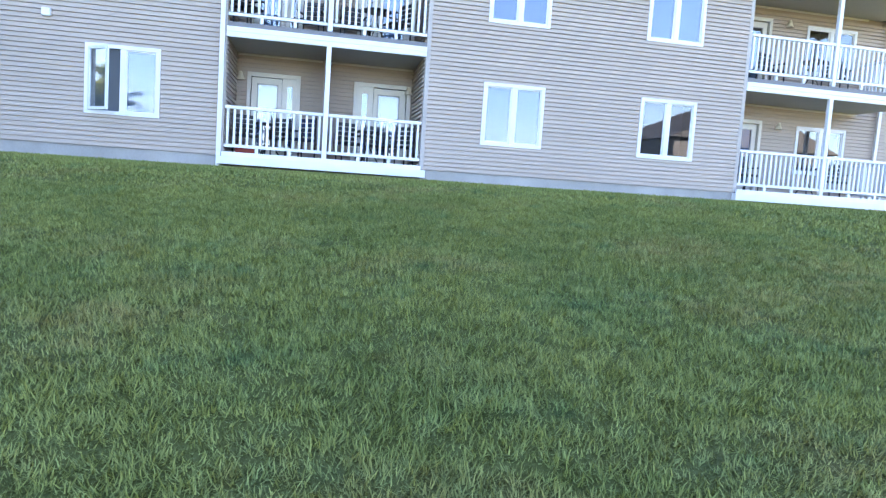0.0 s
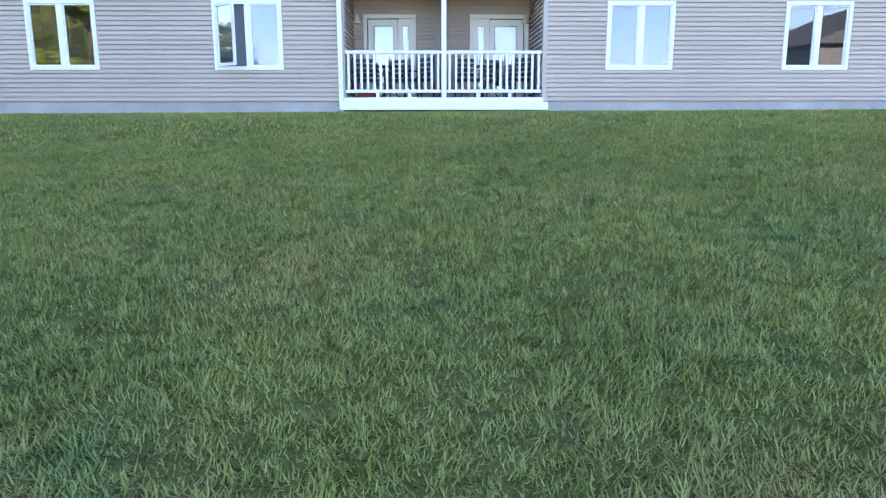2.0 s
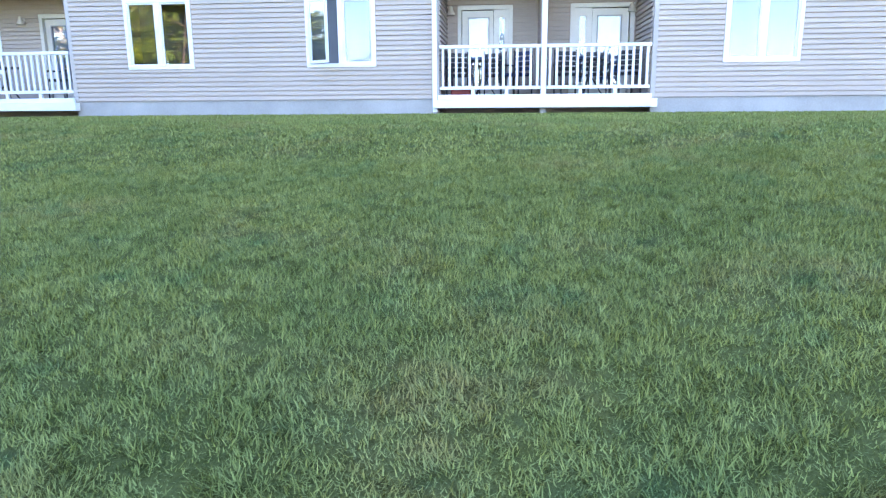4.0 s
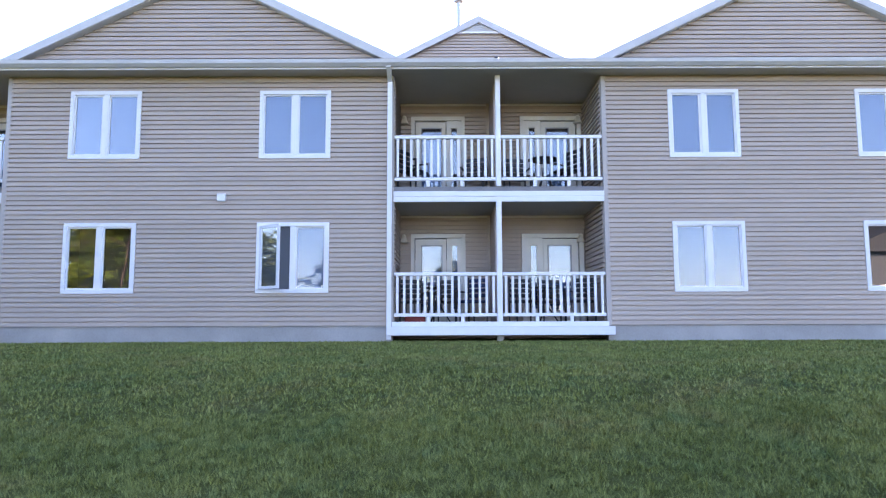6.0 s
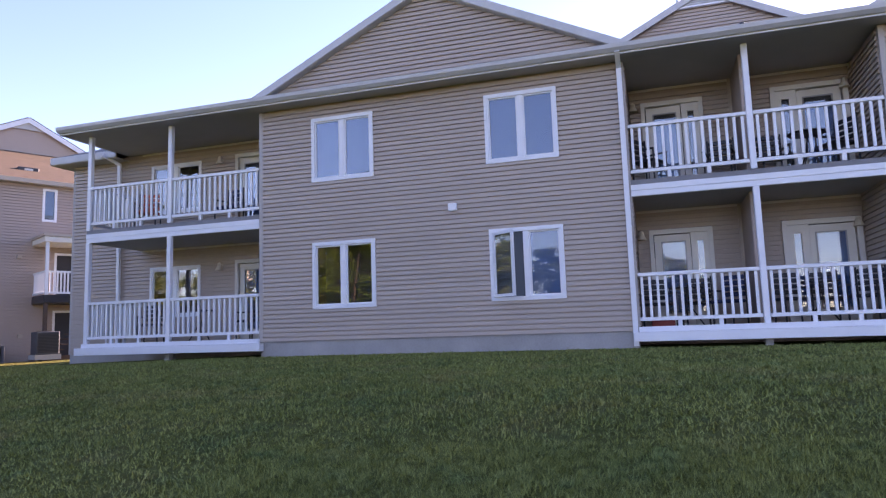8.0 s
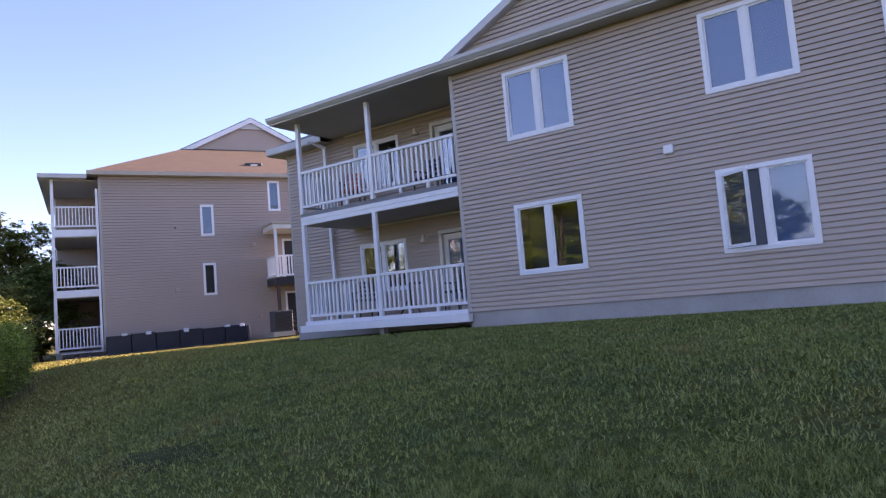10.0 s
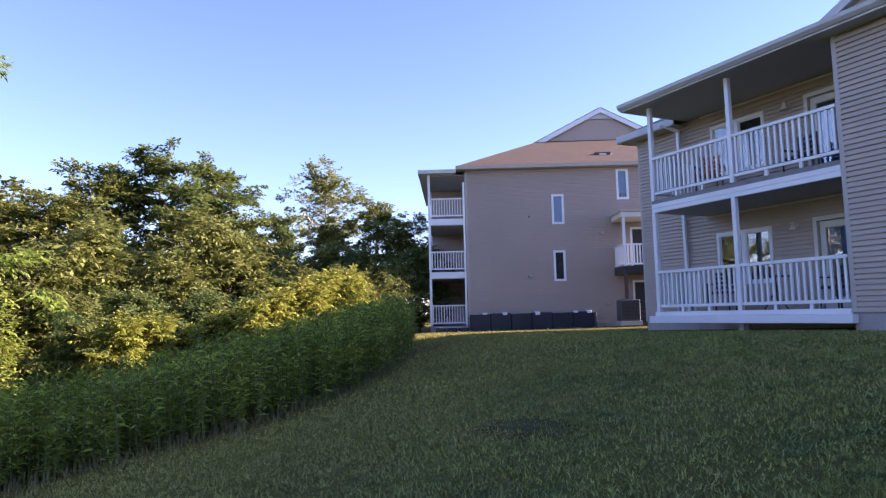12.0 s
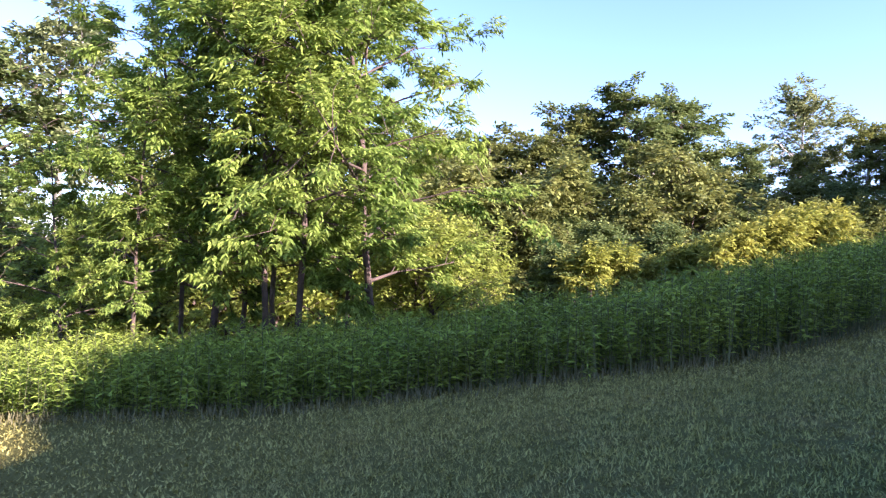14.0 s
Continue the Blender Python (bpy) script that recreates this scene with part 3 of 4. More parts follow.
def door_unit(x, z, flip=False, sidelight=True, wide=1.0):
    """A glazed balcony door with a narrow sidelight, on the recessed wall."""
    w, h, y = (1.22 if sidelight else 0.98), 1.97, BACK
    m = Matrix.Translation((x, 0, z)) @ (Matrix.Translation((w, 0, 0)) @ Matrix.Diagonal((-1, 1, 1, 1)) if flip else Matrix.Identity(4))
    m = m @ Matrix.Diagonal((wide, 1, 1, 1)) if not flip else Matrix.Translation((x + w * wide, 0, z)) @ Matrix.Diagonal((-wide, 1, 1, 1))
    door = hang("door", None, house)

    def piece(name, material, rows, label=""):
        bm = bmesh.new()
        for r in rows:
            box(bm, *r, m)
        return part(name, bm, material, door, label)
    piece("frame", CREAM, [(0, 0.08, y - 0.085, y + 0.05, 0, h), (w - 0.08, w, y - 0.085, y + 0.05, 0, h), (0.08, w - 0.08, y - 0.085, y + 0.05, h - 0.09, h)])
    piece("leaf", CREAM, [(0.095, 0.24, y, y + 0.04, 0, h - 0.105), (0.69, 0.79, y, y + 0.04, 0, h - 0.105), (0.24, 0.69, y, y + 0.04, 0, 0.26), (0.24, 0.69, y, y + 0.04, h - 0.26, h - 0.105)])
    piece("glazing_bead", GREY_TRIM, [(0.225, 0.25, y - 0.014, y - 0.001, 0.245, h - 0.245), (0.68, 0.705, y - 0.014, y - 0.001, 0.245, h - 0.245), (0.25, 0.68, y - 0.014, y - 0.001, 0.245, 0.27), (0.25, 0.68, y - 0.014, y - 0.001, h - 0.27, h - 0.245)])
    piece("door_glass", DOOR_GLASS, [(0.24, 0.69, y + 0.008, y + 0.014, 0.26, h - 0.26)]).visible_shadow = False
    piece("door_blind", BLIND_SKY, [(0.245, 0.685, y + 0.022, y + 0.026, 0.27, h - (0.265 if z < 2 else 0.44))], "white door blind with reflected sky blue in its colour")
    piece("handle", GREY_METAL, [(0.725, 0.765, y - 0.05, y, 0.92, 1.06)])
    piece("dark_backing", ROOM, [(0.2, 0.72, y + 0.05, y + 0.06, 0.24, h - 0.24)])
    if sidelight:
        piece("sidelight_frame", CREAM, [(0.80, 0.92, y - 0.045, y + 0.03, 0, h - 0.092), (1.04, 1.138, y - 0.045, y + 0.03, 0, h - 0.092), (0.92, 1.04, y - 0.045, y + 0.03, 0, 0.3), (0.92, 1.04, y - 0.045, y + 0.03, h - 0.26, h - 0.092)])
        piece("sidelight_glass", DOOR_GLASS, [(0.90, 1.04, y - 0.004, y + 0.004, 0.3, h - 0.26)]).visible_shadow = False
        # upstairs a near-black sheet stands in for the unlit room
        piece("sidelight_blind", BLIND_SKY if z < 2 else ROOM, [(0.90, 1.04, y + 0.012, y + 0.016, 0.3, h - 0.26)])


WIN0 = [(-4.52, -2.97), (22.53, 24.08)]
DOORS1 = ((7.95, 1.0, False), (10.43, 1.13, True))
back_holes = []
for z in FLOOR:
    back_holes += [(x, x + 1.22 * wide, z, z + 1.97) for x, wide, _ in DOORS1]
    back_holes += [(-1.93, -0.95, z, z + 1.97), (20.45, 21.43, z, z + 1.97)]
    back_holes += [(a, b, z + 0.62, z + 1.92) for a, b in WIN0]
back = part("recessed_wall", wall_core(ENDS[0], ENDS[1], 0.1, 5.34, BACK, BACK + 0.2, back_holes), SIDING_FAR, house)
for x0, x1 in ((ENDS[0] + 0.06, -0.0), (7.68, 11.88), (19.5, ENDS[1] - 0.06)):
    siding(back, pose(x0, BACK, 0), x1 - x0, 0.14, 5.30, [(a - x0, b - x0, c, d) for a, b, c, d in back_holes])
for x in (ENDS[0] - 0.01, ENDS[1] - 0.07):
    part("corner_board", soft_boxes(0.006, (x, x + 0.08, BACK - 0.03, BACK + 0.06, 0.1, 5.3)), CORNER, house)
part("end_wall", boxes((ENDS[0], ENDS[0] + 0.2, BACK + 0.2, 13.5, 0.1, 5.425)), SIDING_FAR, house)
part("end_wall", boxes((ENDS[1] - 0.2, ENDS[1], BACK + 0.2, 13.5, 0.1, 5.425)), SIDING_FAR, house)
part("rear_wall", boxes((ENDS[0] + 0.2, ENDS[1] - 0.2, 13.3, 13.5, 0.1, 5.425)), SIDING_FAR, house)
part("foundation", boxes((ENDS[0] + 0.02, ENDS[1] - 0.02, BACK - 0.003, 13.48, -0.9, 0.1)), CONCRETE, house)
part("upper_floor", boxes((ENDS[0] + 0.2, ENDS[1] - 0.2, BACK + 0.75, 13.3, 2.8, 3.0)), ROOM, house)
for z in FLOOR:
    for x, wide, flip in DOORS1:
        door_unit(x, z, flip, True, wide)
    door_unit(-1.93, z, False, False)
    door_unit(20.45, z, True, False)
    for a, b in WIN0:
        window_unit(a, z + 0.62, b - a, 1.30, BACK, "clear")

# side walls of the recesses and the partition between the two middle balconies
for x, s in ((7.68, 1), (11.88, -1), (-0.11, -1), (19.67, 1)):
    side = part("return_wall", boxes((min(x, x - s * 0.15), max(x, x - s * 0.15), 0.22, BACK, 0.1, 5.34)), SIDING_FAR, house)
    if 7 < x < 12:
        turned = Matrix.Translation((x, 0.07, 0)) @ pose(0, 0, 0, 0, 0, 90) if s > 0 else Matrix.Translation((x, BACK - 0.02, 0)) @ pose(0, 0, 0, 0, 0, -90)
        siding(side, turned, 1.71, 0.3, 5.34)
part("partition", soft_boxes(0.01, (9.73, 9.83, 0.45, BACK, 0.36, 2.75), (9.73, 9.83, 0.45, BACK, 3.06, 5.34)), SIDING_FAR, house)

for z0, z1 in ((0.36, 2.74), (3.06, 5.33)):
    part("corner_trim", boxes((9.665, 9.725, BACK - 0.075, BACK - 0.048, z0, z1)), TAN_TRIM, house)

# decks and railings
BALUSTER = None


def railing(x0, x1, y, z, skip=(), along_y=False):
    """A white vinyl railing from x0 to x1 (or along y) standing on a deck at z."""
    global BALUSTER
    r = hang("railing", None, house)
    n = max(2, round((x1 - x0) / 0.135))
    m = (Matrix.Translation((y, 0, 0)) @ pose(0, 0, 0, 0, 0, 90)) if along_y else Matrix.Translation((0, y, 0))

    def made(name, rows, soft=0.006):
        bm = soft_boxes(soft, *rows)
        bm.transform(m)
        part(name, bm, WHITE, r)
    high = 0.985 if z < 2 else 1.04
    made("top_rail", [(x0, x1, -0.045, 0.045, z + high - 0.065, z + high)])
    made("bottom_rail", [(x0, x1, -0.028, 0.028, z + 0.12, z + 0.185)])
    if BALUSTER is None:
        BALUSTER = bpy.data.meshes.new("baluster")
        bm = boxes((-0.024, 0.024, -0.02, 0.02, 0, 0.80))
        bm.to_mesh(BALUSTER), bm.free()
        BALUSTER.materials.append(WHITE)
    for i in range(n):
        hang("baluster", BALUSTER, r, m=m @ pose(x0 + (i + 0.5) * (x1 - x0) / n, 0, z + high - 0.84))
    for k in (1, 2):
        x = x0 + (x1 - x0) * k / 3
        made("foot", [(x - 0.035, x + 0.035, -0.03, 0.03, z, z + 0.12)], 0.004)


def post(x, y, z0, z1):
    part("post", soft_boxes(0.008, (x - 0.052, x + 0.052, y - 0.052, y + 0.052, z0, z1)), WHITE, house)


for x0, x1, end in ((7.68, 11.88, 0), (-4.82, -0.11, -1), (19.67, 24.38, 1)):
    xm = (x0 + x1) / 2
    for k, z in enumerate(FLOOR):
        top = (2.75, 5.34)[k]
        deck = hang("deck", None, house)
        plank = bpy.data.meshes.new("deck_board")
        bm = boxes((0, x1 - x0 - 0.01, 0, 0.132, -0.04, 0))
        bm.to_mesh(plank), bm.free()
        plank.materials.append(DECK)
        for i in range(12):
            hang("deck_board", plank, deck, m=Matrix.Translation((x0 + 0.005, 0.03 + i * 0.14, z)))
        if k:
            part("deck_rim", boxes((x0 + 0.003, x1 - 0.003, -0.03, 0.025, z - 0.098, z - 0.005)), DECK, deck)
            part("fascia_board", soft_boxes(0.004, (x0 + 0.005, x1 - 0.005, -0.045, 0.03, z - 0.31, z - 0.205)), WHITE, deck)
            part("fascia_board", soft_boxes(0.004, (x0 + 0.005, x1 - 0.005, -0.055, 0.03, z - 0.205, z - 0.10)), WHITE, deck)
            part("ceiling", boxes((x0 + 0.005, x1 - 0.005, 0.035, BACK - 0.005, z - 0.31, z - 0.28)), SOFFIT, deck)
        else:
            a, b = x0 - 0.10, x1 + 0.10
            part("fascia_board", soft_boxes(0.004, (x0 - 0.01, x1 + 0.01, -0.10, -0.036, z - 0.075, z + 0.02)), WHITE, deck)
            part("step_board", soft_boxes(0.004, (a, b, -0.21, -0.04, z - 0.24, z - 0.077)), WHITE, deck)
            part("deck_footing", boxes((xm - 0.06, xm + 0.06, -0.05, 0.1, -0.4, z - 0.24)), CONCRETE, deck)
        post(xm, 0.0, z - (0.0 if k else 0.02), top)
        railing(x0 + 0.02, xm - 0.055, 0.0, z)
        railing(xm + 0.055, x1 - 0.02, 0.0, z)
        if end:
            xe = x0 + 0.05 if end < 0 else x1 - 0.05
            post(xe, 0.0, z - 0.02, top)
            railing(0.06, BACK - 0.05, xe, z, along_y=True)
        part("ceiling_trim", boxes((x0, x1, BACK - 0.05, BACK - 0.024, top - 0.05, top - 0.005)), CREAM, house)


# ---- small fittings of the building ----
def wall_lantern(x, y, z):
    o = thing("wall_lantern", "small bell-shaped porch light on the siding", "wall lamp", Matrix.Translation((x, y, z)), "porch lights")
    part("wall_plate", lathe([(0.055, 0), (0.055, 0.02), (0.03, 0.03)], 12, pose(0, 0, 0.05, 90)), BRONZE, o)
    part("shade", lathe([(0.02, 0.14), (0.045, 0.11), (0.055, 0.04), (0.095, -0.035), (0.10, -0.05), (0.03, -0.045)][::-1], 14, pose(0, -0.10, 0)), BRONZE, o)
    part("arm", boxes((-0.012, 0.012, -0.09, -0.02, 0.045, 0.07)), BRONZE, o)


for z in (2.15, 4.87):
    for x, y in ((-2.36, BACK - 0.02), (7.80, BACK - 0.02), (11.74, BACK - 0.02), (21.92, BACK - 0.02)):
        wall_lantern(x, y, z + (0.03 if x > 0 else 0))
vent = thing("dryer_vent", "small white louvred dryer vent on the siding", "vent")
part("hood", soft_boxes(0.008, (4.19, 4.36, -0.10, -0.018, 2.78, 2.92)), WHITE, vent)
part("flap", boxes((4.205, 4.345, -0.095, -0.03, 2.765, 2.779)), GREY_METAL, vent)
light = thing("eave_light", "tiny dark fitting above the gutter", "fitting")
part("body", lathe([(0.03, 0), (0.05, 0.02), (0.05, 0.09), (0.02, 0.11)], 10, Matrix.Translation((9.75, -0.3, 5.52))), BLACK, light)


def patio_chair(x, y, z, turn, cloth, group="balcony chairs", label="dark patio chair on a balcony"):
    o = thing("patio_chair", label, "chair", pose(x, y, z, 0, 0, turn), group)
    for i in (-1, 1):
        for j in (-1, 1):
            part("leg", soft_boxes(0.004, (i * 0.24 - 0.014, i * 0.24 + 0.014, j * 0.22 - 0.014, j * 0.22 + 0.014, 0, 0.42 if j < 0 else 0.95)), BLACK, o)
        part("armrest", soft_boxes(0.006, (i * 0.25 - 0.025, i * 0.25 + 0.025, -0.24, 0.22, 0.62, 0.65)), BLACK, o)
        part("arm_post", soft_boxes(0.004, (i * 0.24 - 0.012, i * 0.24 + 0.012, -0.234, -0.21, 0.42, 0.62)), BLACK, o)
    part("seat", soft_boxes(0.02, (-0.23, 0.23, -0.23, 0.23, 0.40, 0.46)), cloth, o)
    part("backrest", soft_boxes(0.012, *[(-0.22, 0.22, 0.205, 0.235, 0.52 + 0.105 * k, 0.60 + 0.105 * k) for k in range(4)]), cloth, o)


def patio_table(x, y, z):
    o = thing("patio_table", "small round dark metal balcony table", "table", pose(x, y, z))
    part("tabletop", lathe([(0.30, 0.69), (0.33, 0.70), (0.33, 0.715), (0.30, 0.72)], 24), BLACK, o)
    for k in range(3):
        bm = tube(bmesh.new(), [(0, 0, 0.69), (0.05 * math.cos(k * 2.09), 0.05 * math.sin(k * 2.09), 0.35), (0.27 * math.cos(k * 2.09), 0.27 * math.sin(k * 2.09), 0.0)], [0.013] * 3)
        part("leg", bm, BLACK, o)


SEATS = ((FLOOR[0], ((8.05, 0.95, 20, BLACK), (8.75, 1.15, -12, BLACK), (9.25, 0.75, -40, NAVY), (10.35, 0.85, 15, BLACK), (11.0, 1.2, 5, BLACK), (11.5, 0.7, -35, BLACK), (-3.9, 1.1, 20, BLACK), (-1.0, 1.0, -10, BLACK), (20.6, 1.0, 10, BLACK), (23.3, 1.0, -15, BLACK))),
         (FLOOR[1], ((8.05, 0.6, 60, BLACK), (9.35, 1.2, -15, BLACK), (10.3, 1.25, 10, BLACK), (11.25, 0.6, -60, BLACK), (-1.6, 1.0, -10, NAVY), (21.0, 1.0, 10, BLACK), (23.0, 1.1, -15, BLACK))))
for z, seats in SEATS:
    for x, y, turn, cloth in seats:
        patio_chair(x, y, z, turn, cloth)
for x, y, z in ((8.55, 0.62, FLOOR[0]), (10.75, 0.6, FLOOR[0]), (-2.2, 0.75, FLOOR[0]), (22.2, 0.75, FLOOR[0]), (10.8, 0.7, FLOOR[1]), (22.0, 0.7, FLOOR[1])):
    patio_table(x, y, z)
patio_chair(-3.62, 0.6, FLOOR[1], 25, ORANGE, label="orange-red fabric chair on the upper balcony")
crate = thing("plastic_crate", "dark red plastic crate on the balcony deck", "crate", pose(8.1, 0.45, FLOOR[0]))
part("body", soft_boxes(0.01, (-0.2, 0.2, -0.14, 0.14, 0, 0.16)), RED, crate)
part("rim", soft_boxes(0.006, (-0.215, 0.215, -0.155, 0.155, 0.16, 0.185)), RED, crate)


def condenser(m):
    o = thing("air_conditioner", "dark grey boxy outdoor air conditioning unit", "air conditioner", m, "outdoor units")
    part("casing", soft_boxes(0.02, (-0.42, 0.42, -0.42, 0.42, 0.05, 0.98)), DARK_METAL, o)
    part("base", boxes((-0.48, 0.48, -0.48, 0.48, -0.15, 0.05)), CONCRETE, o)
    part("grille", boxes(*[(-0.38, 0.38, -0.435, -0.421, 0.14 + 0.06 * k, 0.17 + 0.06 * k) for k in range(13)]), BLACK, o)
    part("fan_guard", lathe([(0.33, 0.98), (0.33, 1.0), (0.05, 1.02)], 20), BLACK, o)


condenser(pose(27.4, 3.2, 0.05))


# ---- the building beyond ----
FAR = Matrix.Translation((-21.55, 4.0, 0)) @ pose(0, 0, 0, 0, 0, 62.5)   # x along its end wall, -y outward
far = thing("neighbouring_building", "three-storey tan vinyl-sided apartment building with brown shingle roof", "apartment building", FAR)
FZ = (-0.15, 2.48, 5.11)
fholes = [(4.25, 4.80, 4.73, 6.15), (4.25, 4.78, 1.93, 3.38), (7.47, 8.01, 5.88, 7.34), (8.0, 8.9, 2.40, 4.45), (8.0, 8.9, -0.2, 1.85)]
wall = part("end_wall", wall_core(0, 15, -1.2, 7.55, 0, 0.25, fholes), SIDING_FAR, far)
rows_v, rows_f = [], []
for k in range(60):
    z = -0.32 + k * 0.13
    segs = [(0.08, 15.0)]
    for a, b, lo, hi in fholes:
        if min(hi, z + 0.13) - max(lo, z) > 0.04:
            segs = [s for p, q in segs for s in ((p, min(q, a)), (max(p, b), q)) if s[1] - s[0] > 0.02]
    for p, q in segs:
        o = len(rows_v)
        prof = ((0.0, 0.0), (-0.052, -0.001), (-0.036, 0.100), (-0.004, 0.104), (-0.003, 0.13))
        rows_v += [(x, y, z + dz) for x in (p, q) for y, dz in prof]
        rows_f += [(o + i, o + i + 1, o + i + 6, o + i + 5) for i in range(4)]
tagged(hang("siding_sheet", solid("siding_sheet", rows_v, rows_f, SIDING_FAR), wall), kind="stuff")
part("corner_board", boxes((-0.02, 0.09, -0.04, 0.2, -1.2, 7.4)), CORNER, far)
part("side_wall", boxes((0, 0.25, 0.25, 22, -1.2, 7.42)), SIDING_FAR, far)
part("far_wall", boxes((14.8, 15, 0.25, 22, -1.2, 7.42)), SIDING_FAR, far)
part("rear_wall", boxes((0.25, 14.8, 21.8, 22, -1.2, 7.42)), SIDING_FAR, far)
for i, (a, b, c, d) in enumerate(fholes[:3]):
    w = hang("window", None, far)
    t = 0.075
    part("frame", boxes((a - 0.03, b + 0.03, -0.05, 0.05, c - 0.03, c + t), (a - 0.03, b + 0.03, -0.05, 0.05, d - t, d + 0.03), (a - 0.03, a + t, -0.05, 0.05, c + t, d - t), (b - t, b + 0.03, -0.05, 0.05, c + t, d - t)), WHITE, w)
    p = part("pane", boxes((a + t, b - t, 0.0, 0.006, c + t, d - t)), GLASS, w)
    p.visible_shadow = False
    part("room", boxes((a - 0.02, b + 0.02, 0.28, 0.3, c - 0.02, d + 0.02)), ROOM, w)
    if i != 1:
        part("blind", boxes((a + t, b - t, 0.03, 0.035, c + (0.1 if i == 0 else 0.28), d - t)), GREY_BLIND_SKY, w, "lowered grey blind with reflected sky blue in its colour")
for i in (3, 4):
    a, b, c, d = fholes[i]
    dr = hang("door", None, far)
    part("frame", boxes((a, a + 0.1, -0.05, 0.05, c, d), (b - 0.1, b, -0.05, 0.05, c, d), (a + 0.1, b - 0.1, -0.05, 0.05, d - 0.1, d)), WHITE, dr)
    part("leaf", boxes((a + 0.1, b - 0.1, 0.0, 0.05, c, d - 0.1)), ROOM, dr)
# roof
bm = bmesh.new()
z0, z1, ov = 7.64, 10.55, 0.42
P = [(-ov, -ov, z0), (15.4, -ov, z0), (15.4, 22.4, z0), (-ov, 22.4, z0), (4.6, 6.6, z1), (11.0, 6.6, z1), (11.0, 16, z1), (4.6, 16, z1)]
vs = [bm.verts.new(p) for p in P]
for f in ((3, 2, 1, 0), (0, 1, 5, 4), (1, 2, 6, 5), (2, 3, 7, 6), (3, 0, 4, 7), (4, 5, 6, 7)):
    bm.faces.new([vs[i] for i in f])
part("roof", bm, SHINGLE, far, "brown asphalt shingle hip roof")
part("fascia", boxes((-ov, 15.4, -ov - 0.03, -ov, 7.48, 7.66), (-ov - 0.03, -ov, -ov, 22.4, 7.48, 7.66)), TAN_TRIM, far)
part("soffit", boxes((-ov + 0.01, 15.4, -ov + 0.01, 0.0, 7.48, 7.51), (-ov + 0.01, 0, 0, 22, 7.48, 7.51)), SOFFIT, far)
bm = bmesh.new()
tri = [(4.4, 10.45), (12.2, 10.45), (8.3, 12.4)]
vs = [[bm.verts.new((x, y, z)) for x, z in tri] for y in (6.6, 15)]
bm.faces.new(vs[0]), bm.faces.new(vs[1][::-1])
for i in range(3):
    bm.faces.new((vs[0][i], vs[1][i], vs[1][(i + 1) % 3], vs[0][(i + 1) % 3]))
part("upper_gable", bm, SIDING_FAR, far)
for s in (-1, 1):
    m = Matrix.Translation((8.3, 6.6 - 0.004 * s, 12.4)) @ pose(0, 0, 0, 0, math.degrees(math.atan(2.0 / 3.9)) * s, 0)
    bm = bmesh.new()
    box(bm, min(0, s * 4.5), max(0, s * 4.5), -0.2, -0.15, -0.2, 0.05, m)
    part("rake_board", bm, WHITE, far)
    bm = bmesh.new()
    box(bm, min(0, s * 4.5), max(0, s * 4.5), -0.2, 8.5, 0.05, 0.09, m)
    part("gable_roof", bm, SHINGLE, far)
bm = bmesh.new()
prism(bm, [(7.2, 11.8), (9.4, 11.8), (8.3, 12.33)], 6.50, 6.58)
part("gable_vent", bm, GUTTER, far)
part("roof_vent", soft_boxes(0.02, (6.8, 7.65, 1.55, 2.0, 8.33, 8.62)), BLACK, far)
part("roof_vent_face", boxes((7.05, 7.4, 1.53, 1.548, 8.46, 8.55)), CREAM, far)
part("downspout", boxes((-0.14, -0.05, -0.10, -0.03, -0.6, 6.9)), WHITE, far)
# stacked balconies at the corner
for k, z in enumerate(FZ):
    top = (2.18, 4.80, 7.30)[k]
    part("deck", boxes((-1.85, -0.05, 0.0, 9, z - 0.3, z)), WHITE if k else CONCRETE, far)
    part("ceiling", boxes((-1.85, -0.05, 0.05, 9, top - 0.03, top)), SOFFIT, far)
    r = hang("railing", None, far)
    part("top_rail", boxes((-1.75, -0.1, -0.03, 0.03, z + 0.96, z + 1.02)), WHITE, r)
    part("bottom_rail", boxes((-1.75, -0.1, -0.02, 0.02, z + 0.12, z + 0.19)), WHITE, r)
    for i in range(13):
        x = -1.7 + i * 0.13
        part("baluster", boxes((x - 0.02, x + 0.02, -0.02, 0.02, z + 0.19, z + 0.96)), WHITE, r)
    for y in (0.0, 4.5, 9.0):
        part("post", boxes((-1.86, -1.74, y - 0.06, y + 0.06, z, top)), WHITE, far)
    part("end_partition", boxes((-1.8, -0.05, 4.4, 4.5, z, top)), SIDING_FAR, far)
part("balcony_roof", boxes((-2.3, -0.45, -0.5, 9.5, 7.30, 7.48)), GUTTER, far)
# entrance balcony on the end wall
en = hang("entry_balcony", None, far)
part("deck", soft_boxes(0.02, (7.15, 9.8, -1.9, -0.03, 2.10, 2.45)), BLACK, en)
part("canopy", soft_boxes(0.02, (7.1, 9.9, -1.95, -0.03, 4.70, 4.95)), CREAM, en)
part("canopy_roof", boxes((7.05, 9.95, -2.0, -0.03, 4.952, 5.06)), TAN_TRIM, en)
for x in (7.25, 9.7):
    part("post", boxes((x - 0.06, x + 0.06, -1.85, -1.73, 2.45, 4.70)), WHITE, en)
    part("lower_post", boxes((x - 0.07, x + 0.07, -1.86, -1.72, -0.6, 2.10)), BROWN, en)
part("top_rail", boxes((7.17, 9.78, -1.86, -1.78, 3.4, 3.48), (7.17, 7.25, -1.78, -0.05, 3.4, 3.48)), WHITE, en)
